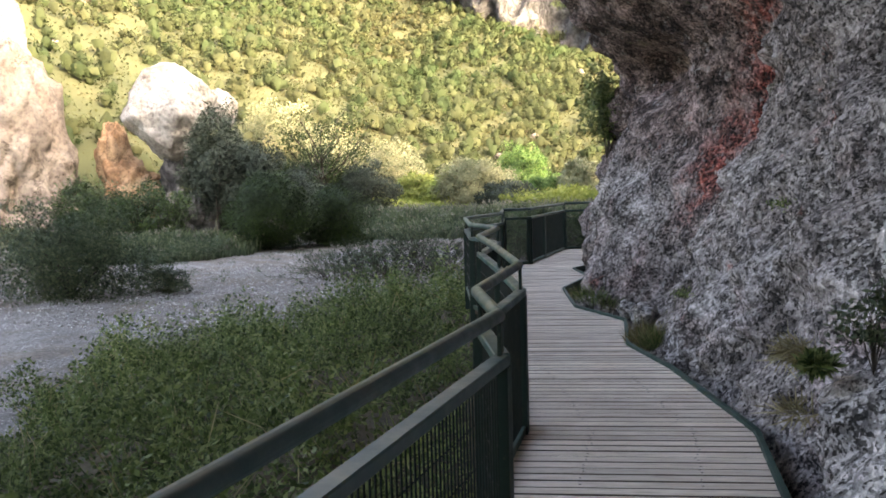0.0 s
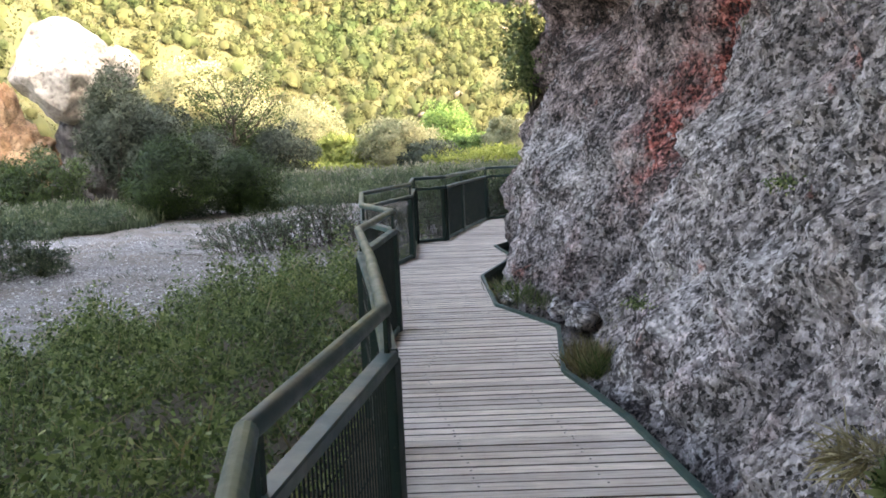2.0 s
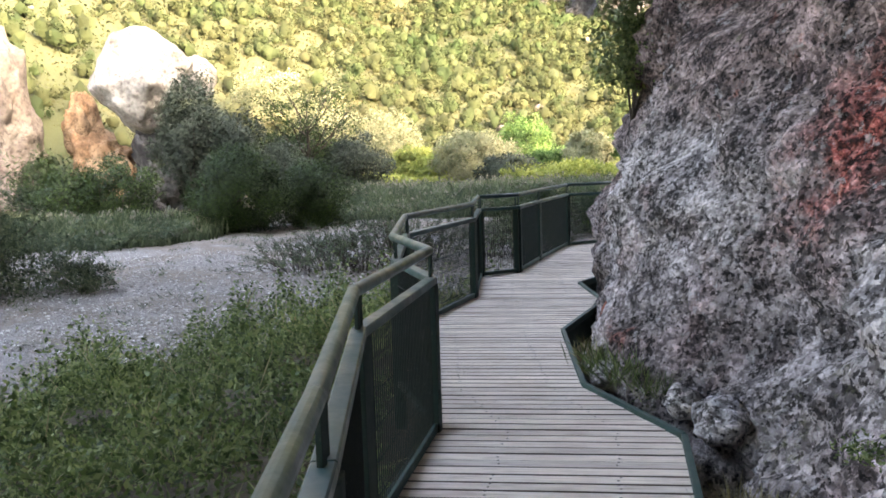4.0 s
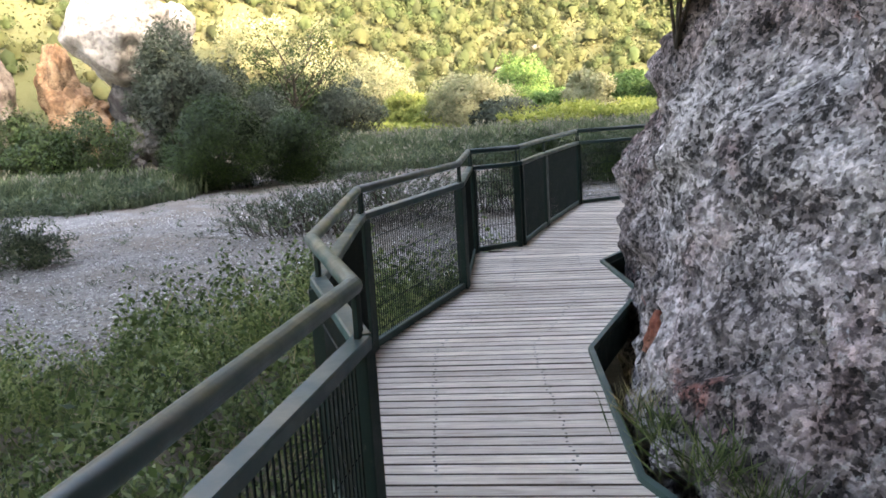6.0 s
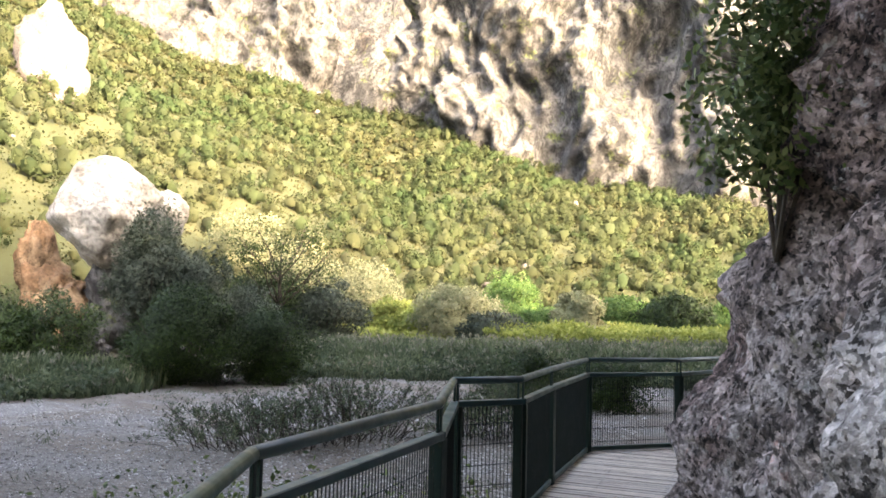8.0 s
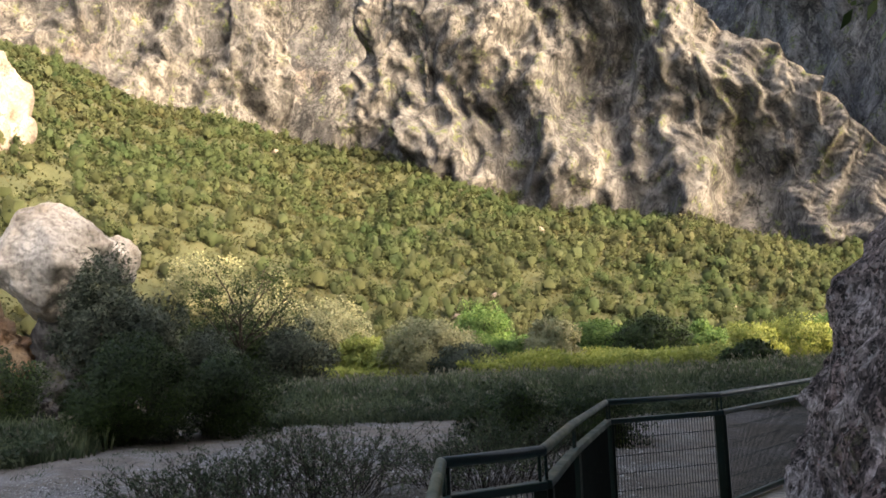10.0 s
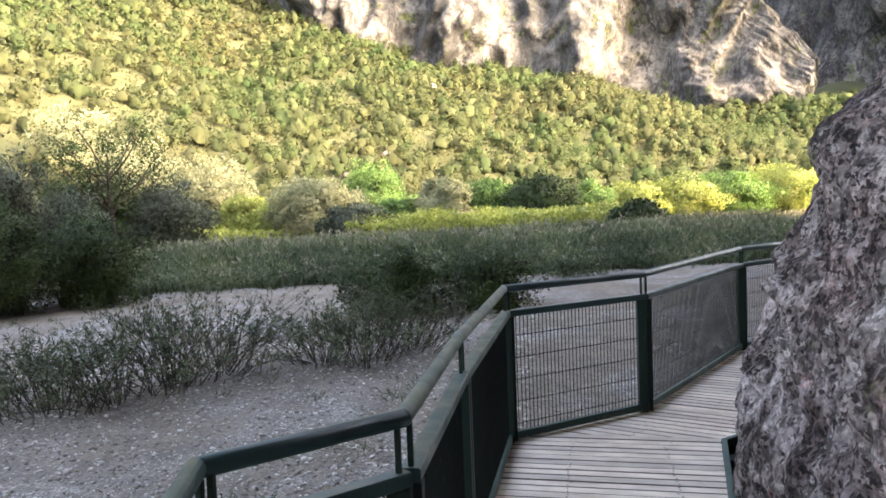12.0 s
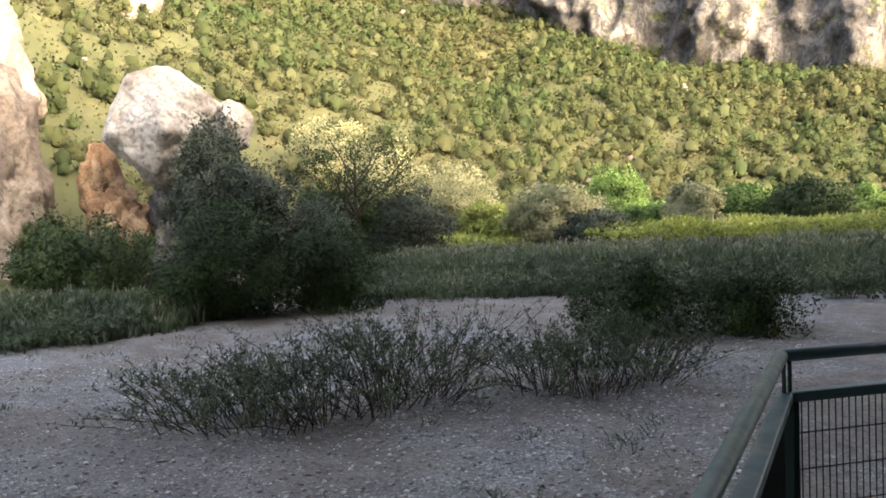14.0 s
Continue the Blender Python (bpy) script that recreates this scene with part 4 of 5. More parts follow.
bush("riverside_bush", (-3.2, 34.8), (1.7, 1.4, 1.35), 0.10, 110, 150, L_DARK, "low green bush at the gravel edge", group="bushes at the reeds", lift=0.5, shell=0.25)
bush("riverside_bush", (-0.9, 35.9), (1.9, 1.5, 1.15), 0.10, 110, 150, L_DARK, "wide low green bush over bare roots", group="bushes at the reeds", lift=0.55, shell=0.25)
bush("riverside_bush", (2.4, 44.0), (1.3, 1.0, 0.5), 0.14, 30, 60, L_WILLOW, "small bush on the gravel by the reeds", group="bushes at the reeds")
bush("riverside_bush", (-14.6, 19.6), (3.0, 2.4, 2.3), 0.14, 170, 130, L_WILLOW, "dense dark willow bush on the river gravel", group="bushes at the reeds", lift=0.5, aspect=0.25, shell=0.25)
bush("riverside_bush", (-12.4, 21.0), (1.1, 0.9, 0.75), 0.11, 50, 80, L_WILLOW, "small willow bush on the river gravel", group="bushes at the reeds", lift=0.5, aspect=0.25, shell=0.25)
bush("riverside_bush", (-17.2, 37.0), (2.7, 2.4, 2.5), 0.13, 110, 460, L_DARK, "large round dark green bush", group="bushes at the reeds", lift=0.6, shell=0.5, aspect=0.3)
bush("riverside_bush", (-14.6, 39.5), (2.3, 2.0, 2.0), 0.13, 80, 400, L_DARK, "round dark green bush beside the reeds", group="bushes at the reeds", lift=0.6, shell=0.3, aspect=0.3)
bush("riverside_bush", (-27.5, 42.5), (2.6, 2.0, 2.2), 0.18, 90, 110, L_DARK, "dark bush below the pale rocks", group="bushes at the reeds", lift=0.7)
bush("riverside_bush", (-31.0, 43.0), (2.8, 2.2, 1.9), 0.18, 90, 110, L_DARK, "dark bush below the pale rocks", group="bushes at the reeds", lift=0.7)
bush("riverside_bush", (-26.0, 61.5), (5.0, 3.2, 3.5), 0.2, 260, 130, L_DARK, "broad dark bush under a bare-limbed tree", group="bushes at the reeds", lift=0.7, shell=0.3)
bush("riverside_bush", (-21.0, 60.5), (3.0, 2.6, 2.9), 0.22, 120, 120, L_GREY, "grey-green bush behind the reeds", group="bushes at the reeds", lift=0.75)
bush("riverside_bush", (-29.5, 56.0), (2.4, 2.2, 2.6), 0.2, 100, 110, L_GREY, "grey-green bush behind the reeds", group="bushes at the reeds", lift=0.8)
bush("grey_willow_tree", (-28.0, 50.6), (2.7, 2.4, 4.3), 0.26, 100, 260, L_GREY, "tall grey-green willow tree in shade, leafy to the ground", "tree", 12, "grey willows by the boulder", shell=0.25, lift=1.05, aspect=0.3, squash=1.2)
bush("grey_willow_tree", (-25.2, 51.0), (2.6, 2.4, 3.3), 0.26, 90, 260, L_GREY, "lower grey-green willow tree in shade beside the tall one", "tree", 12, "grey willows by the boulder", shell=0.25, lift=1.0, aspect=0.3, squash=1.2)
bush("riverside_bush", (-22.6, 52.5), (2.2, 2.0, 2.6), 0.17, 130, 120, L_GREY, "grey-green willow bush behind the dark bushes", group="bushes at the reeds", lift=0.8, shell=0.3, aspect=0.3)
bush("riverside_bush", (-37.8, 48.5), (2.4, 2.0, 2.3), 0.18, 90, 110, L_DARK, "dark bush between the pale rocks", group="bushes at the reeds", lift=0.8)
tree("bare_limbed_tree", (-24.0, 59.5), 9.6, 3.9, 0.17, 130, 45, L_DARK, "thin tree with bare spreading limbs", 0.24, 18, 0.45)
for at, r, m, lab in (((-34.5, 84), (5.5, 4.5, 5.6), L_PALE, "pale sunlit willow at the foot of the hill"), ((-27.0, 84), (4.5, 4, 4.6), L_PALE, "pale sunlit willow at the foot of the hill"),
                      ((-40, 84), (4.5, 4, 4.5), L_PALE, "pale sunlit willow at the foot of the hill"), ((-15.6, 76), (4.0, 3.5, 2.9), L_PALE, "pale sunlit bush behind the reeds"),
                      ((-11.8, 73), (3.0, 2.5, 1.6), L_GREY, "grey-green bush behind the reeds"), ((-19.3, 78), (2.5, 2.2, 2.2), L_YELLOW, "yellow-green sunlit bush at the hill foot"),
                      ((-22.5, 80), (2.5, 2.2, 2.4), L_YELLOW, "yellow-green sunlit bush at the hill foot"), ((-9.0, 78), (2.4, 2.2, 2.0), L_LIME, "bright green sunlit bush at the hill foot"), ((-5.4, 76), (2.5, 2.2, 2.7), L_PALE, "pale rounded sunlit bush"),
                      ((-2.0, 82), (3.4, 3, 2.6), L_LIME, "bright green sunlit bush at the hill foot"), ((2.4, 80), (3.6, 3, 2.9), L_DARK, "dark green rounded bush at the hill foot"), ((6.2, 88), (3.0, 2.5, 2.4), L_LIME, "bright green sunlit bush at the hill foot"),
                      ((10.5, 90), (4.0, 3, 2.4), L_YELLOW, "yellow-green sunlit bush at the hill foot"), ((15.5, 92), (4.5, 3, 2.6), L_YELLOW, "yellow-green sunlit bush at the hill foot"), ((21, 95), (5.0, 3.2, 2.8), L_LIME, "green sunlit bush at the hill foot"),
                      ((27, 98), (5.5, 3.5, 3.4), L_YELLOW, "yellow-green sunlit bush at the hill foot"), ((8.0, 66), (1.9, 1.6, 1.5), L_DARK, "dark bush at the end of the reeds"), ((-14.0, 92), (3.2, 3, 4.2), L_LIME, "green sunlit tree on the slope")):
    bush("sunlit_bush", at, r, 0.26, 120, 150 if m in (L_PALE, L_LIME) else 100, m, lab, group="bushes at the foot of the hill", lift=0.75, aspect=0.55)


def low_cover(name, polygon_x, polygon_y, count, height, size, material, label, patch=0.35):
    """Ground cover of many leaves over a rectangle, in uneven mounds."""
    x = rng.uniform(*polygon_x, count)
    y = rng.uniform(*polygon_y, count)
    top = np.array([0.5 + 0.5 * noise.noise(Vector((a * patch, b * patch, 3.0))) for a, b in zip(x, y)])
    z = terrain(x, y) + rng.uniform(0.1, 1.0, count) ** 0.5 * height * (0.3 + top)
    v, f = leaves(np.stack([x, y, z], -1), size, 0.5)
    return tagged(arrays(name, v, f, material), label, "ground cover", kind="stuff")


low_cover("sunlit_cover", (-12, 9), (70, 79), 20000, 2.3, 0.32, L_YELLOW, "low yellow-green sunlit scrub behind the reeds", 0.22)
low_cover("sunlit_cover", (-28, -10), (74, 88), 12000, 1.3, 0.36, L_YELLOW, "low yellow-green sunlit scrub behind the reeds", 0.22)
def reed_foot(front, depth, count, height, material, label):
    front = np.array(front, float)
    seg = np.r_[0, np.cumsum(np.hypot(*np.diff(front, axis=0).T))]
    q, back = rng.uniform(0, seg[-1], count), rng.uniform(-0.8, depth, count)
    x, y = np.interp(q, seg, front[:, 0]) - 0.25 * back, np.interp(q, seg, front[:, 1]) + back + rng.normal(size=count) * 0.5
    top = np.array([0.55 + 0.8 * noise.noise(Vector((a * 0.5, b * 0.5, 3.0))) for a, b in zip(x, y)])
    z = terrain(x, y) + rng.uniform(0, 1, count) ** 0.7 * height * np.clip(top, 0.1, 1.2)
    v, f = leaves(np.stack([x, y, z], -1), 0.2, 0.3, (0, 0, 1), 0.2)
    tagged(arrays("reed_undergrowth", v, f, material), label, "undergrowth", kind="stuff")


reed_foot([(-15.0, 42.3), (-10.8, 43.2), (-7.6, 44.8), (-4.0, 45.8), (0.5, 45.8), (4, 47.0), (10, 49.5), (18, 54)], 9, 42000, 1.5, L_WILLOW, "tangled green undergrowth along the reed bed")
reed_foot([(-26.0, 29.4), (-21.5, 29.2), (-18.5, 29.9), (-17.0, 32.0)], 4, 12000, 1.1, L_WILLOW, "tangled green undergrowth along the reed bed")
low_cover("dry_cover", (6, 34), (76, 92), 15000, 0.8, 0.3, L_DRY, "dry tan grass on the sunlit bank", 0.2)


def reeds(name, front, depth, count, height, label, plumes=0.12):
    """A belt of upright reeds behind a front line; blades and pale plumes."""
    front = np.array(front, float)
    seg = np.r_[0, np.cumsum(np.hypot(*np.diff(front, axis=0).T))]
    s = rng.uniform(0, seg[-1], count)
    back = rng.uniform(0, 1, count) ** 1.3 * depth
    x, y = np.interp(s, seg, front[:, 0]) - 0.25 * back + rng.normal(size=count) * 0.4, np.interp(s, seg, front[:, 1]) + back + rng.normal(size=count) * 0.4
    h = height * rng.uniform(0.65, 1.05, count) * (0.85 + 0.25 * np.array([noise.noise(Vector((a * 0.3, b * 0.3, 1.0))) for a, b in zip(x, y)])) * (0.3 + 0.7 * smoothstep(0, 4, back) * rng.uniform(0.7, 1, count))
    z = terrain(x, y)
    a = rng.uniform(0, 2 * math.pi, count)
    w = rng.uniform(0.015, 0.042, count)
    lean = rng.normal(size=(count, 2)) * 0.26
    p0 = np.stack([x - np.cos(a) * w, y - np.sin(a) * w, z - 0.05], -1)
    p1 = np.stack([x + np.cos(a) * w, y + np.sin(a) * w, z - 0.05], -1)
    m1 = np.stack([x + np.cos(a) * w * 1.2 + lean[:, 0] * h * 0.4, y + np.sin(a) * w * 1.2 + lean[:, 1] * h * 0.4, z + h * 0.6], -1)
    m0 = np.stack([x - np.cos(a) * w * 1.2 + lean[:, 0] * h * 0.4, y - np.sin(a) * w * 1.2 + lean[:, 1] * h * 0.4, z + h * 0.6], -1)
    tip = np.stack([x + lean[:, 0] * h, y + lean[:, 1] * h, z + h], -1)
    v = np.stack([p0, p1, m1, tip, m0], 1).reshape(-1, 3)
    f = np.arange(5 * count).reshape(-1, 5)
    ob = arrays(name, v, f, L_REED)
    tagged(ob, label, "reeds", kind="stuff")
    k = rng.uniform(size=count) < plumes
    pos = np.repeat(tip[k], 6, 0) + rng.normal(size=(6 * k.sum(), 3)) * 0.05
    v, f = leaves(pos, 0.17, 0.35, (0, 0, 1), 0.6)
    tagged(arrays("reed_plumes", v, f, L_PLUME), "pale feathery reed plumes", "reeds", kind="stuff")


reeds("reed_bed", [(-15.5, 43.0), (-13.0, 43.5), (-10.8, 44), (-7.6, 45.5), (-4.0, 46.5), (0.5, 46.5), (4, 47.5), (10, 50), (18, 55)], 15, 75000, 1.95, "dense green reed bed with pale plumes along the river", 0.035)
reeds("reed_bed", [(-26.0, 30.0), (-21.5, 29.8), (-18.5, 30.5), (-17.0, 33.0)], 5.5, 18000, 1.4, "dense green reeds at the gravel edge", 0.01)


# ---- rocks and boulders on the far bank ----
def rock(name, at, radius, material, label, seed, bumpy=0.22, sub=5, flat=0.0, turn=0.0, category="rock", planes=None):
    bm = bmesh.new()
    bmesh.ops.create_icosphere(bm, subdivisions=sub, radius=1.0)
    g = np.random.default_rng(int(seed * 10))
    cuts = [(Vector(c).normalized(), g.uniform(0.60, 0.90)) for c in g.normal(size=(14, 3))]
    if planes:
        cuts = [(Vector((0.78 * math.cos(radians(a)) + 0.6 * f, 0.62 * math.cos(radians(a)) - 0.75 * f, math.sin(radians(a)))).normalized(), d) for a, f, d in planes]
    for v in bm.verts:
        p = v.co.copy()
        q = p * 1.3 + Vector((seed, seed * 0.7, -seed))
        k = 1 + bumpy * noise.noise(q) + bumpy * 0.6 * noise.noise(q * 2.3) + bumpy * 0.25 * noise.ridged_multi_fractal(q * 3.1, 0.9, 2.1, 3, 0.9, 2.0) - bumpy * 0.2
        if flat:
            k *= min([flat] + [d / max(0.05, p.dot(n)) for n, d in cuts])
        k -= 0.35 * bumpy * max(0.0, 0.18 - noise.voronoi(q * 1.7)[0][1] + noise.voronoi(q * 1.7)[0][0]) * 3
        v.co = Vector((p.x * radius[0], p.y * radius[1], p.z * radius[2])) * k
    ob = part(name, bm, material, None, smooth=True)
    ob.matrix_basis = pose(*at, 0, 0, turn)
    return tagged(ob, label, category)


M_RUST = rock_material("orange_earth", (0.24, 0.172, 0.112), (0.2, 0.124, 0.074), (0.112, 0.068, 0.04), 0.4, contrast=0.8)
BLOCK = [(97, 0.1, 0.92), (56, 0.15, 0.80), (-28, 0.1, 0.66), (-85, 0.1, 0.95), (-133, 0.1, 0.77), (158, 0.1, 0.84), (20, 1.6, 0.80), (-50, 1.2, 0.80), (150, 1.3, 0.82), (75, 1.1, 0.80), (-140, 1.5, 0.86)]
rock("boulder", (-32.4, 52.4, 7.3), (3.6, 3.4, 3.7), M_BOULDER, "huge white blocky boulder perched on the bank", 4.4, 0.11, 6, 1.0, planes=BLOCK)
rock("rock_outcrop", (-36.6, 53.2, 1.4), (2.9, 2.8, 3.6), M_RUST, "orange earth and rock under the boulder", 8.1, 0.4, 5, 1.0)
rock("rock_outcrop", (-38.2, 53.4, 4.4), (1.6, 1.7, 3.6), M_RUST, "orange leaning rock that cradles the boulder", 6.3, 0.3, 5, 1.0, 20)
rock("rock_outcrop", (-31.6, 53.2, 1.6), (2.6, 2.3, 3.4), M_CLIFF, "grey shaded rock slabs below the boulder", 5.7, 0.4, 5, 1.0)
rock("rock_outcrop", (-31.8, 57.8, 7.9), (1.4, 1.4, 1.7), M_BOULDER, "pale rock beside the boulder", 1.9, 0.25, 4)
rock("rock_outcrop", (-44.4, 47.7, 2.5), (6.9, 4.8, 10.8), M_LIME, "pale limestone crag rising from the bank", 12.4, 0.30, 6, 1.0)
rock("rock_outcrop", (-58.0, 58.0, 15.0), (7.5, 6.0, 12.0), M_LIME, "pale limestone crag rising above the bank", 15.2, 0.30, 6, 1.0)
rock("rock_outcrop", (-76.0, 96.0, 30.0), (5.0, 4.0, 9.0), M_LIME, "pale limestone crag on the wooded slope", 19.6, 0.35)
rock("stone", (-29.4, 47.0, -0.9), (1.5, 1.0, 0.9), M_CLIFF, "grey stone among the reeds", 7.7, 0.35, 4, category="stone")

# ---- wood on the hillside ----
def wood(name, count, seed, material, label, small=1.0):
    g = np.random.default_rng(seed)
    az, u = g.uniform(-26, 64, count * 3), g.uniform(0, 1, count * 3)
    foot, crest = np.interp(az, AZ, FOOT), np.interp(az, AZ, CREST)
    r = np.sqrt((foot + 5) ** 2 + u * ((crest + 16) ** 2 - (foot + 5) ** 2))
    x, y = CENTRE[0] - r * np.sin(np.radians(az)), CENTRE[1] + r * np.cos(np.radians(az))
    bare = np.array([noise.noise(Vector((a * 0.05, b * 0.05, seed))) + 0.5 * noise.noise(Vector((a * 0.16, b * 0.16, 7.0))) for a, b in zip(x, y)])
    ok = (bare < 0.72 - 0.1 * (az > 25)) & ~((np.hypot(x + 36, y - 52) < 8.5))
    x, y, r = x[ok][:count], y[ok][:count], r[ok][:count]
    n = len(x)
    z = terrain(x, y)
    rad = g.uniform(0.95, 2.0, n) * small
    tall = rad * g.uniform(0.9, 1.5, n)
    bm = bmesh.new()
    bmesh.ops.create_icosphere(bm, subdivisions=1, radius=1.0)
    ball = np.array([tuple(q.co) for q in bm.verts])
    tri = np.array([[q.index for q in t.verts] for t in bm.faces])
    bm.free()
    shapes = np.array([ball * g.uniform(0.6, 1.35, len(ball))[:, None] for q in range(40)])
    k = 2
    c = g.normal(size=(n, k, 3)) * 0.22
    lump = shapes[g.integers(0, 40, (n, k))] * g.uniform(0.30, 0.48, (n, k))[..., None, None] + c[:, :, None]
    body = lump * np.stack([rad, rad, tall], -1)[:, None, None] + np.stack([x, y, z + tall * 0.5], -1)[:, None, None]
    body = body.reshape(-1, 3)
    faces = (tri[None] + (np.arange(n * k) * len(ball))[:, None, None]).reshape(-1, 3)
    per, lobes = 150, 12
    c = g.normal(size=(n, lobes, 3))
    c *= (g.uniform(0.2, 0.95, (n, lobes)) / np.linalg.norm(c, axis=2))[..., None]
    c[..., 2] = np.abs(c[..., 2]) * 1.1 - 0.25
    c[..., :2] *= (1.1 - 0.55 * np.clip(c[..., 2:], 0, 1))
    p = g.normal(size=(n, per, 3))
    p /= np.linalg.norm(p, axis=2)[..., None]
    own = c[np.arange(n)[:, None], g.integers(0, lobes, (n, per))]
    facing = (p + 0.6 * own).reshape(-1, 3) + g.normal(size=(n * per, 3)) * 0.5
    p = (own + p * (g.uniform(0.05, 1.0, (n, per)) ** 0.6 * 0.40)[..., None]) * np.stack([rad, rad, tall], -1)[:, None] + np.stack([x, y, z + tall * 0.5], -1)[:, None]
    p = p.reshape(-1, 3)
    d = np.cross(facing, g.normal(size=facing.shape))
    d /= np.linalg.norm(d, axis=1)[:, None] + 1e-9
    w = np.cross(facing, d)
    w /= np.linalg.norm(w, axis=1)[:, None] + 1e-9
    size = np.repeat((0.17 + rad * 0.13) * np.clip(r / 130, 0.6, 1.25), per) * g.uniform(0.5, 1.4, len(p))
    d, w = d * size[:, None], w * (size * 0.4)[:, None]
    lv = np.stack([p - d * 0.5, p + w, p + d * 0.5, p - w], 1).reshape(-1, 3)
    lf = np.arange(4 * len(p)).reshape(-1, 4)
    middle = np.repeat(np.stack([x, y, z + tall * 0.1], -1), per, 0)
    lv, ln = outward(lv, lf, middle, 0.88)
    near = np.repeat(np.stack([x, y, z + tall * 0.1], -1), k * len(ball), 0)
    bn = body - near
    bn /= np.linalg.norm(bn, axis=1)[:, None] + 1e-9
    v = np.concatenate([body, lv])
    f = faces.tolist() + (lf + len(body)).tolist()
    shade(tagged(arrays(name, v, f, material, smooth=True), label, "woodland", kind="stuff"), np.concatenate([bn, ln]))


wood("hillside_wood", 3900, 5, L_WOOD, "dry olive-green scrub oaks covering the sunlit hillside")
def hill_scrub(count):
    """Low leaves over the slope between the trees."""
    g = np.random.default_rng(31)
    az, u = g.uniform(-24, 66, count), g.uniform(0, 1, count)
    foot, crest = np.interp(az, AZ, FOOT), np.interp(az, AZ, CREST)
    r = np.sqrt((foot - 2) ** 2 + u ** 1.2 * ((crest + 12) ** 2 - (foot - 2) ** 2))
    x, y = CENTRE[0] - r * np.sin(np.radians(az)), CENTRE[1] + r * np.cos(np.radians(az))
    z = terrain(x, y) + g.uniform(0.0, 0.8, count)
    v, f = leaves(np.stack([x, y, z], -1), np.clip(0.0042 * r, 0.16, 0.8), 0.6)
    v, n = outward(v, f, np.stack([x, y + 2, z - 4], -1), 0.75)
    shade(tagged(arrays("hillside_scrub", v, f, L_SCRUB), "low dry yellow-green scrub between the hillside trees", "scrub", kind="stuff"), n)


hill_scrub(110000)
wood("hillside_pines", 1400, 9, L_PINE, "darker green trees scattered over the sunlit hillside", 0.95)


def hill_stones(count):
    g = np.random.default_rng(77)
    az, u = g.uniform(-20, 60, count), g.uniform(0.05, 1, count)
    foot, crest = np.interp(az, AZ, FOOT), np.interp(az, AZ, CREST)
    r = foot + 8 + u * (crest - foot)
    x, y = CENTRE[0] - r * np.sin(np.radians(az)), CENTRE[1] + r * np.cos(np.radians(az))
    bm = bmesh.new()
    bmesh.ops.create_icosphere(bm, subdivisions=2, radius=1.0)
    base = np.array([tuple(v.co) for v in bm.verts])
    tri = np.array([[v.index for v in f.verts] for f in bm.faces])
    bm.free()
    vs, fs = [], []
    for i in range(count):
        sz = g.uniform(0.25, 0.85)
        q = base * (1 + 0.35 * np.array([noise.noise(Vector(b * 1.6) + Vector((i * 3.1, 0, 0))) for b in base]))[:, None]
        q = q * np.array([sz * g.uniform(0.8, 1.6), sz, sz * g.uniform(0.7, 1.3)]) + np.array([x[i], y[i], terrain(x[i], y[i]) + sz * 0.5])
        fs.append(tri + len(base) * i), vs.append(q)
    tagged(arrays("hillside_stones", np.concatenate(vs), np.concatenate(fs), M_LIME, smooth=True), "pale limestone blocks among the hillside trees", "rocks", kind="stuff")


hill_stones(50)


# ---- grassy bank beside the railing ----
def bank_herbs():
    n = 250000
    y = rng.uniform(-4.5, 18.5, n)
    off = rng.uniform(0.02, 1.0, n) ** 0.9 * 7.2
    edge = np.interp(y, [-5, 8, 12, 14, 15.5, 17, 18.5], [7.0, 6.6, 6.4, 5.8, 4.6, 3.6, 1.5])
    x = np.interp(y, RY, RX) - off
    wave = np.array([noise.noise(Vector((a * 0.75, b * 0.75, 2.0))) + 0.8 * noise.noise(Vector((a * 2.1, b * 2.1, 5.0))) + 0.6 * noise.noise(Vector((a * 5.0, b * 5.0, 8.0))) for a, b in zip(x, y)])
    ok = (off < edge + 0.7 * wave) & ((wave > -0.15) | (rng.uniform(size=n) < 0.45))
    x, y, off, wave, edge = x[ok], y[ok], off[ok], wave[ok], edge[ok]
    h = (0.05 + 0.85 * np.clip(wave * 1.5 + 0.12, 0, 1.3)) * (0.35 + 0.65 * smoothstep(0, 1.2, edge + 0.7 * wave - off)) * (0.45 + 0.55 * smoothstep(0.1, 0.9, off))
    z = terrain(x, y) + h * rng.uniform(0, 1, len(x)) ** 0.55
    v, f = leaves(np.stack([x, y, z], -1), 0.06, 0.5)
    tagged(arrays("bank_herbs", v, f, L_HERB), "thick green herbs and weeds on the river bank", "herbs", kind="stuff")
    k = rng.uniform(size=len(x)) < 0.07
    pos = np.stack([x[k], y[k], terrain(x[k], y[k]) + h[k] * 0.5], -1)
    v, f = leaves(pos, 0.24, 0.04, (0, 0, 1), 0.5)
    tagged(arrays("bank_grass", v, f, L_HERB), "long green grass blades among the herbs", "grass", kind="stuff")
    k = rng.uniform(size=len(x)) < 0.012
    pos = np.stack([x[k], y[k], terrain(x[k], y[k]) + h[k] * 0.6], -1)
    v, f = leaves(pos, 0.32, 0.035, (0, 0, 1), 0.5)
    tagged(arrays("dry_stalks", v, f, L_DRY), "pale dry stalks standing in the herbs", "grass", kind="stuff")


bank_herbs()


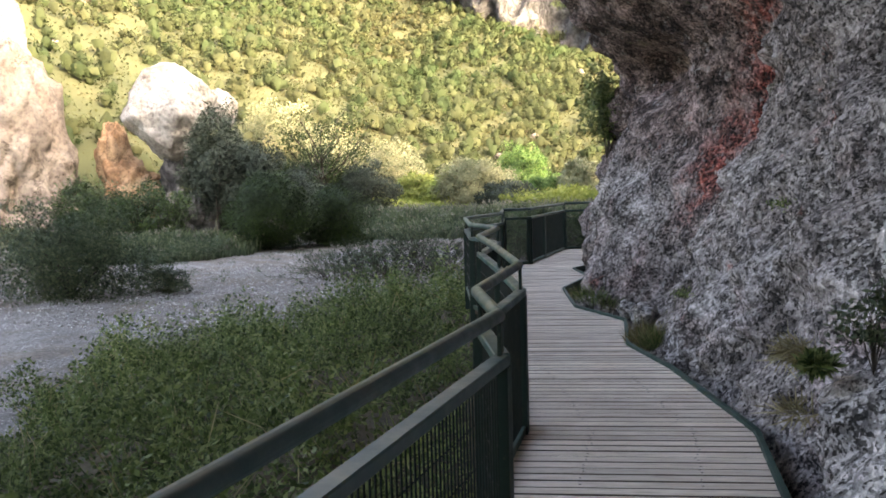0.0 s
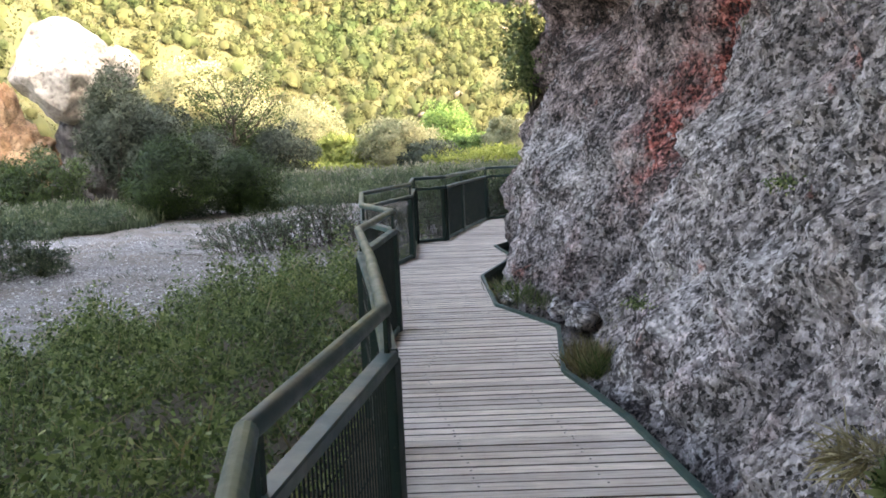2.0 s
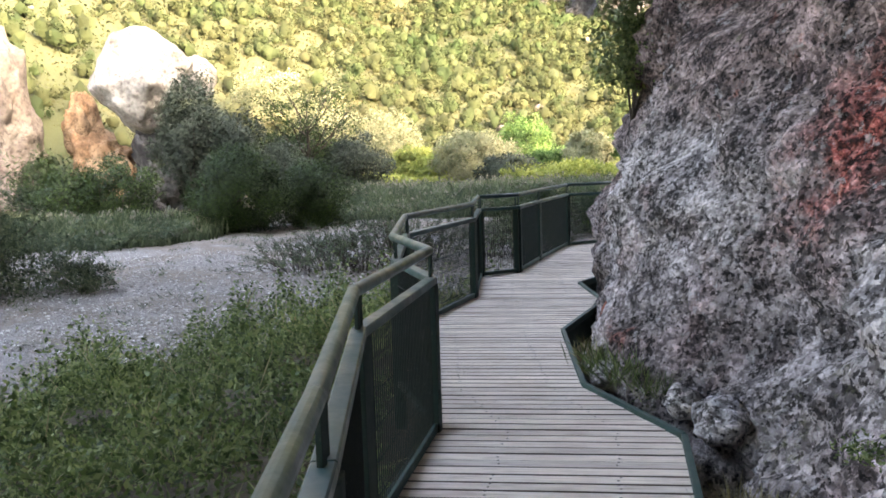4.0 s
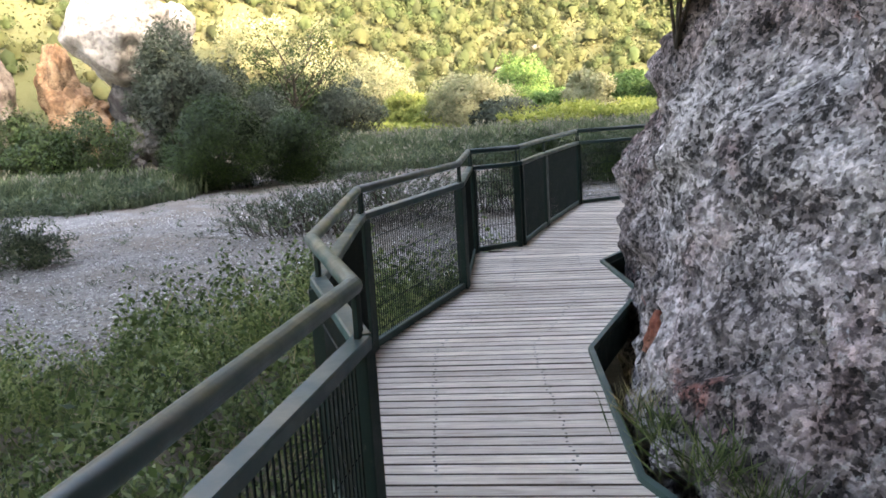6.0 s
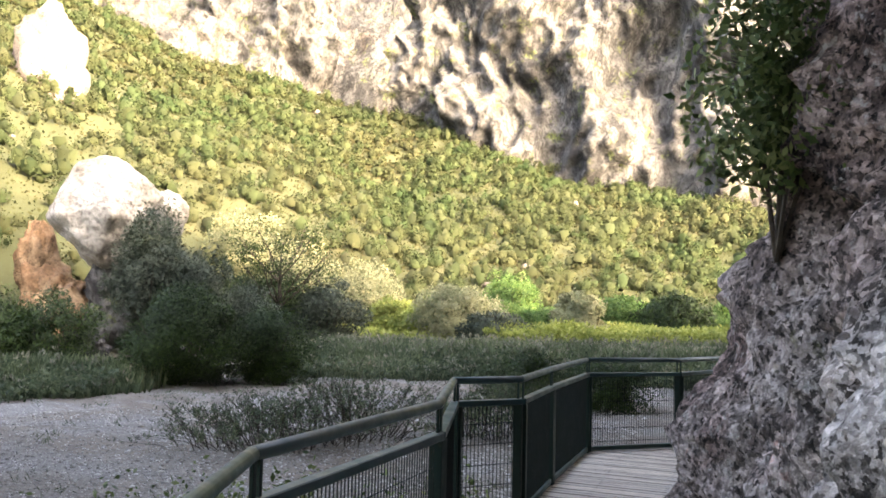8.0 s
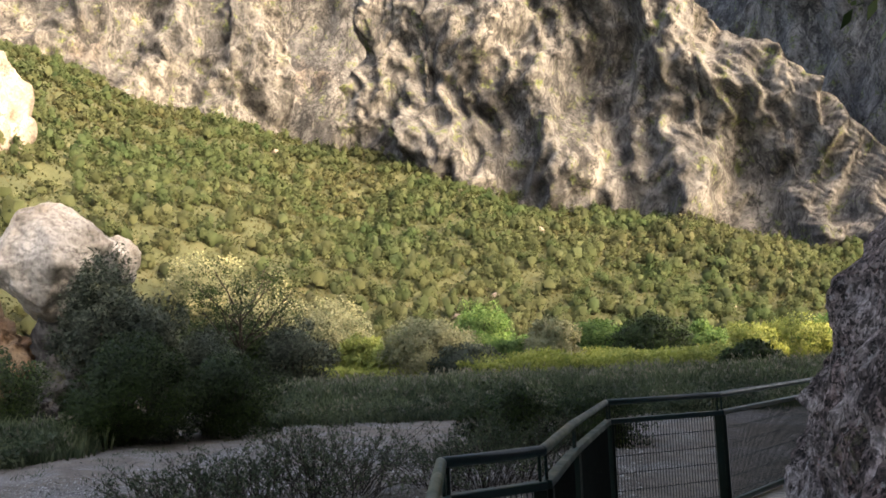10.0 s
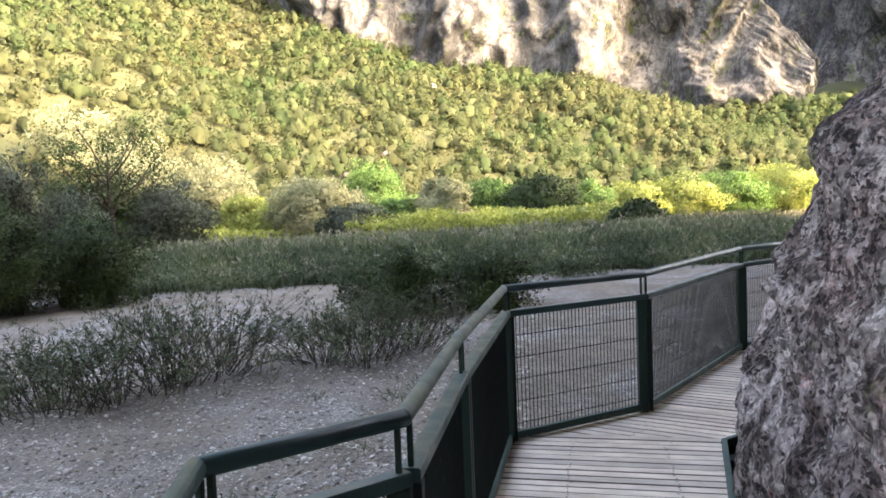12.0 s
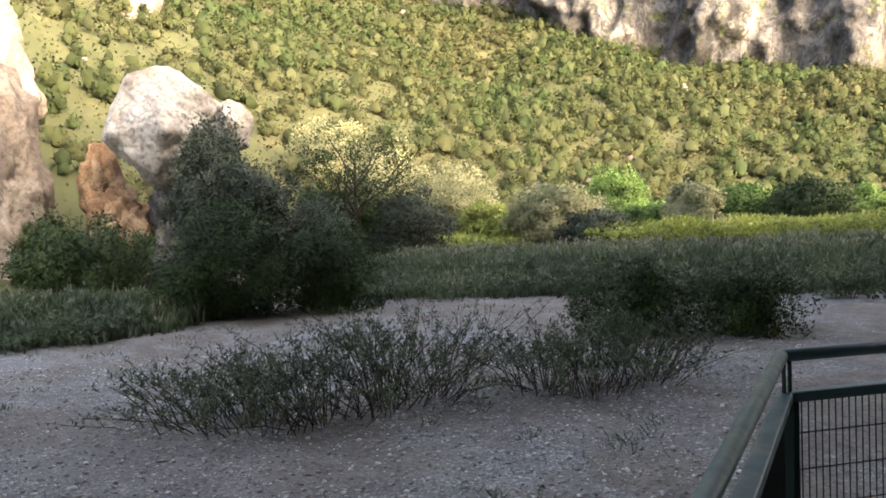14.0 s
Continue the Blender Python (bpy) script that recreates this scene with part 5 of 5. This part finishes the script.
def gravel_weeds():
    """Sparse small tufts on the gravel."""
    g = np.random.default_rng(12)
    pos = []
    for i in range(230):
        x, y = g.uniform(-20, 1), g.uniform(17, 41)
        if noise.noise(Vector((x * 0.2, y * 0.2, 9.0))) < -0.05 or x > -3.0 - 0.1 * (y - 17) + 3:
            continue
        s = g.uniform(0.06, 0.2)
        q = g.normal(size=(26, 3)) * np.array([s, s, s * 0.5])
        pos.append(np.array([x, y, ground_z(x, y)]) + np.abs(q) * np.array([0, 0, 1]) + q * np.array([1, 1, 0]))
    v, f = leaves(np.concatenate(pos), 0.13, 0.12, (0, 0, 1), 0.5)
    tagged(arrays("gravel_weeds", v, f, L_WILLOW), "small sparse weeds growing in the gravel", "weeds", kind="stuff")


gravel_weeds()


def pebbles(count):
    g = np.random.default_rng(4)
    bm = bmesh.new()
    bmesh.ops.create_icosphere(bm, subdivisions=1, radius=1.0)
    base = np.array([tuple(v.co) for v in bm.verts])
    tri = np.array([[v.index for v in f.verts] for f in bm.faces])
    bm.free()
    d = g.uniform(0, 1, count) ** 1.3 * 17
    a = np.radians(g.uniform(-2, 88, count))
    x, y = 0.0 - (4 + d) * np.sin(a), 14.5 + (4 + d) * np.cos(a)
    off = np.interp(y, RY, RX) - x
    ok = (off > 0.6) & ~((y < 17.5) & (off < 5.2))
    x, y = x[ok], y[ok]
    n = len(x)
    s = g.gamma(2.2, 0.0052, n) + 0.006
    v = base[None] * np.stack([s * g.uniform(0.8, 1.5, n), s, s * g.uniform(0.45, 0.8, n)], -1)[:, None]
    t = g.uniform(0, 6.28, n)
    c, q = np.cos(t)[:, None], np.sin(t)[:, None]
    v = np.stack([v[..., 0] * c - v[..., 1] * q, v[..., 0] * q + v[..., 1] * c, v[..., 2]], -1)
    v = v + np.stack([x, y, terrain(x, y) + s * 0.2], -1)[:, None]
    f = tri[None] + (np.arange(n) * len(base))[:, None, None]
    tagged(arrays("pebbles", v.reshape(-1, 3), f.reshape(-1, 3), M_PEBBLE, smooth=True), "rounded grey and white river pebbles", "pebbles", kind="stuff")


pebbles(34000)


# ---- plants on and at the rock ----
def tuft(at, size, count, material, label, aim=(0, 0, 1), share=0.55, blade=0.035, name="grass_tuft", wide=0.28):
    p = rng.normal(size=(count, 3)) * np.array([wide, wide, wide * 0.43]) * size
    v, f = leaves(p, size * 0.8, blade, aim, share)
    thing = empty(name, at, label, "plant", "plants on the rock")
    tagged(arrays("foliage", v, f, material, thing), kind="stuff")
    return thing


tuft((2.24, 7.2, -0.02), 0.24, 620, L_DRY, "shaggy dry grass tuft in a rock hollow")
tuft((2.30, 7.05, -0.02), 0.24, 200, L_HERB, "green grass tuft in a rock hollow")
tuft((1.62, 9.22, 0.06), 0.26, 160, L_HERB, "small grass tuft at the rock foot")
tuft((1.42, 9.55, 0.05), 0.24, 140, L_HERB, "small grass tuft at the rock foot")
tuft((1.80, 9.0, 0.05), 0.2, 120, L_HERB, "small grass tuft at the rock foot")
tuft((1.30, 9.95, 0.02), 0.2, 60, L_DRY, "thin dry grass at the rock foot", blade=0.03)
tuft((2.56, 6.90, 0.50), 0.03, 260, L_HERB, "small green plant in a rock crack", share=0.2, blade=0.4, wide=1.5)
tuft((3.24, 6.05, 1.30), 0.028, 220, L_HERB, "low green cushion plant on the rock", share=0.1, blade=0.5, wide=1.6)
tuft((3.22, 4.15, 0.50), 0.10, 520, L_HERB, "bushy green plant growing from the rock", (-0.7, 0, 0.7), 0.25, 0.3)
tuft((3.14, 4.28, 0.54), 0.17, 260, L_DRY, "dry drooping grass on the rock", (-0.8, 0, -0.1), 0.5, 0.05)
tuft((3.12, 4.2, 0.22), 0.16, 140, L_DRY, "small dry grass tuft on the rock", (-0.7, 0, 0.4), 0.45, 0.06)
bush("rock_shrub", (3.42, 3.85), (0.22, 0.24, 0.2), 0.04, 26, 30, L_WILLOW, "small wiry shrub growing from the rock face", "shrub", 12).location.z = 0.62
rock_tree = bush("rock_tree", (1.50, 12.62), (0.48, 0.55, 0.85), 0.06, 90, 40, L_HERB, "small leafy tree growing from a ledge of the rock", "tree", 6, shell=0.2, aspect=0.5)
rock_tree.location.z = 1.9

M_RED = rock_material("red_rock", (0.291, 0.151, 0.112), (0.224, 0.073, 0.045), (0.123, 0.039, 0.028), 2.0, contrast=0.7)
rock("stone", (1.43, 10.75, 0.14), (0.11, 0.15, 0.17), M_RED, "rust-red stone set in the foot of the rock", 2.2, 0.3, 4, category="stone")
for at, r, sd in (((1.36, 10.25, -0.10), 0.13, 1.0), ((1.40, 9.98, -0.06), 0.12, 4.0), ((1.48, 9.72, -0.03), 0.12, 7.0), ((1.44, 10.1, 0.04), 0.09, 9.0), ((1.5, 9.5, 0.02), 0.12, 12.0), ((2.18, 8.55, 0.05), 0.16, 15.0), ((1.98, 8.9, 0.04), 0.12, 17.0)):
    rock("stone", at, (r, r * 1.15, r * 0.85), M_ROCK, "lichen-covered grey stone at the rock foot", sd, 0.3, 3, category="stone")
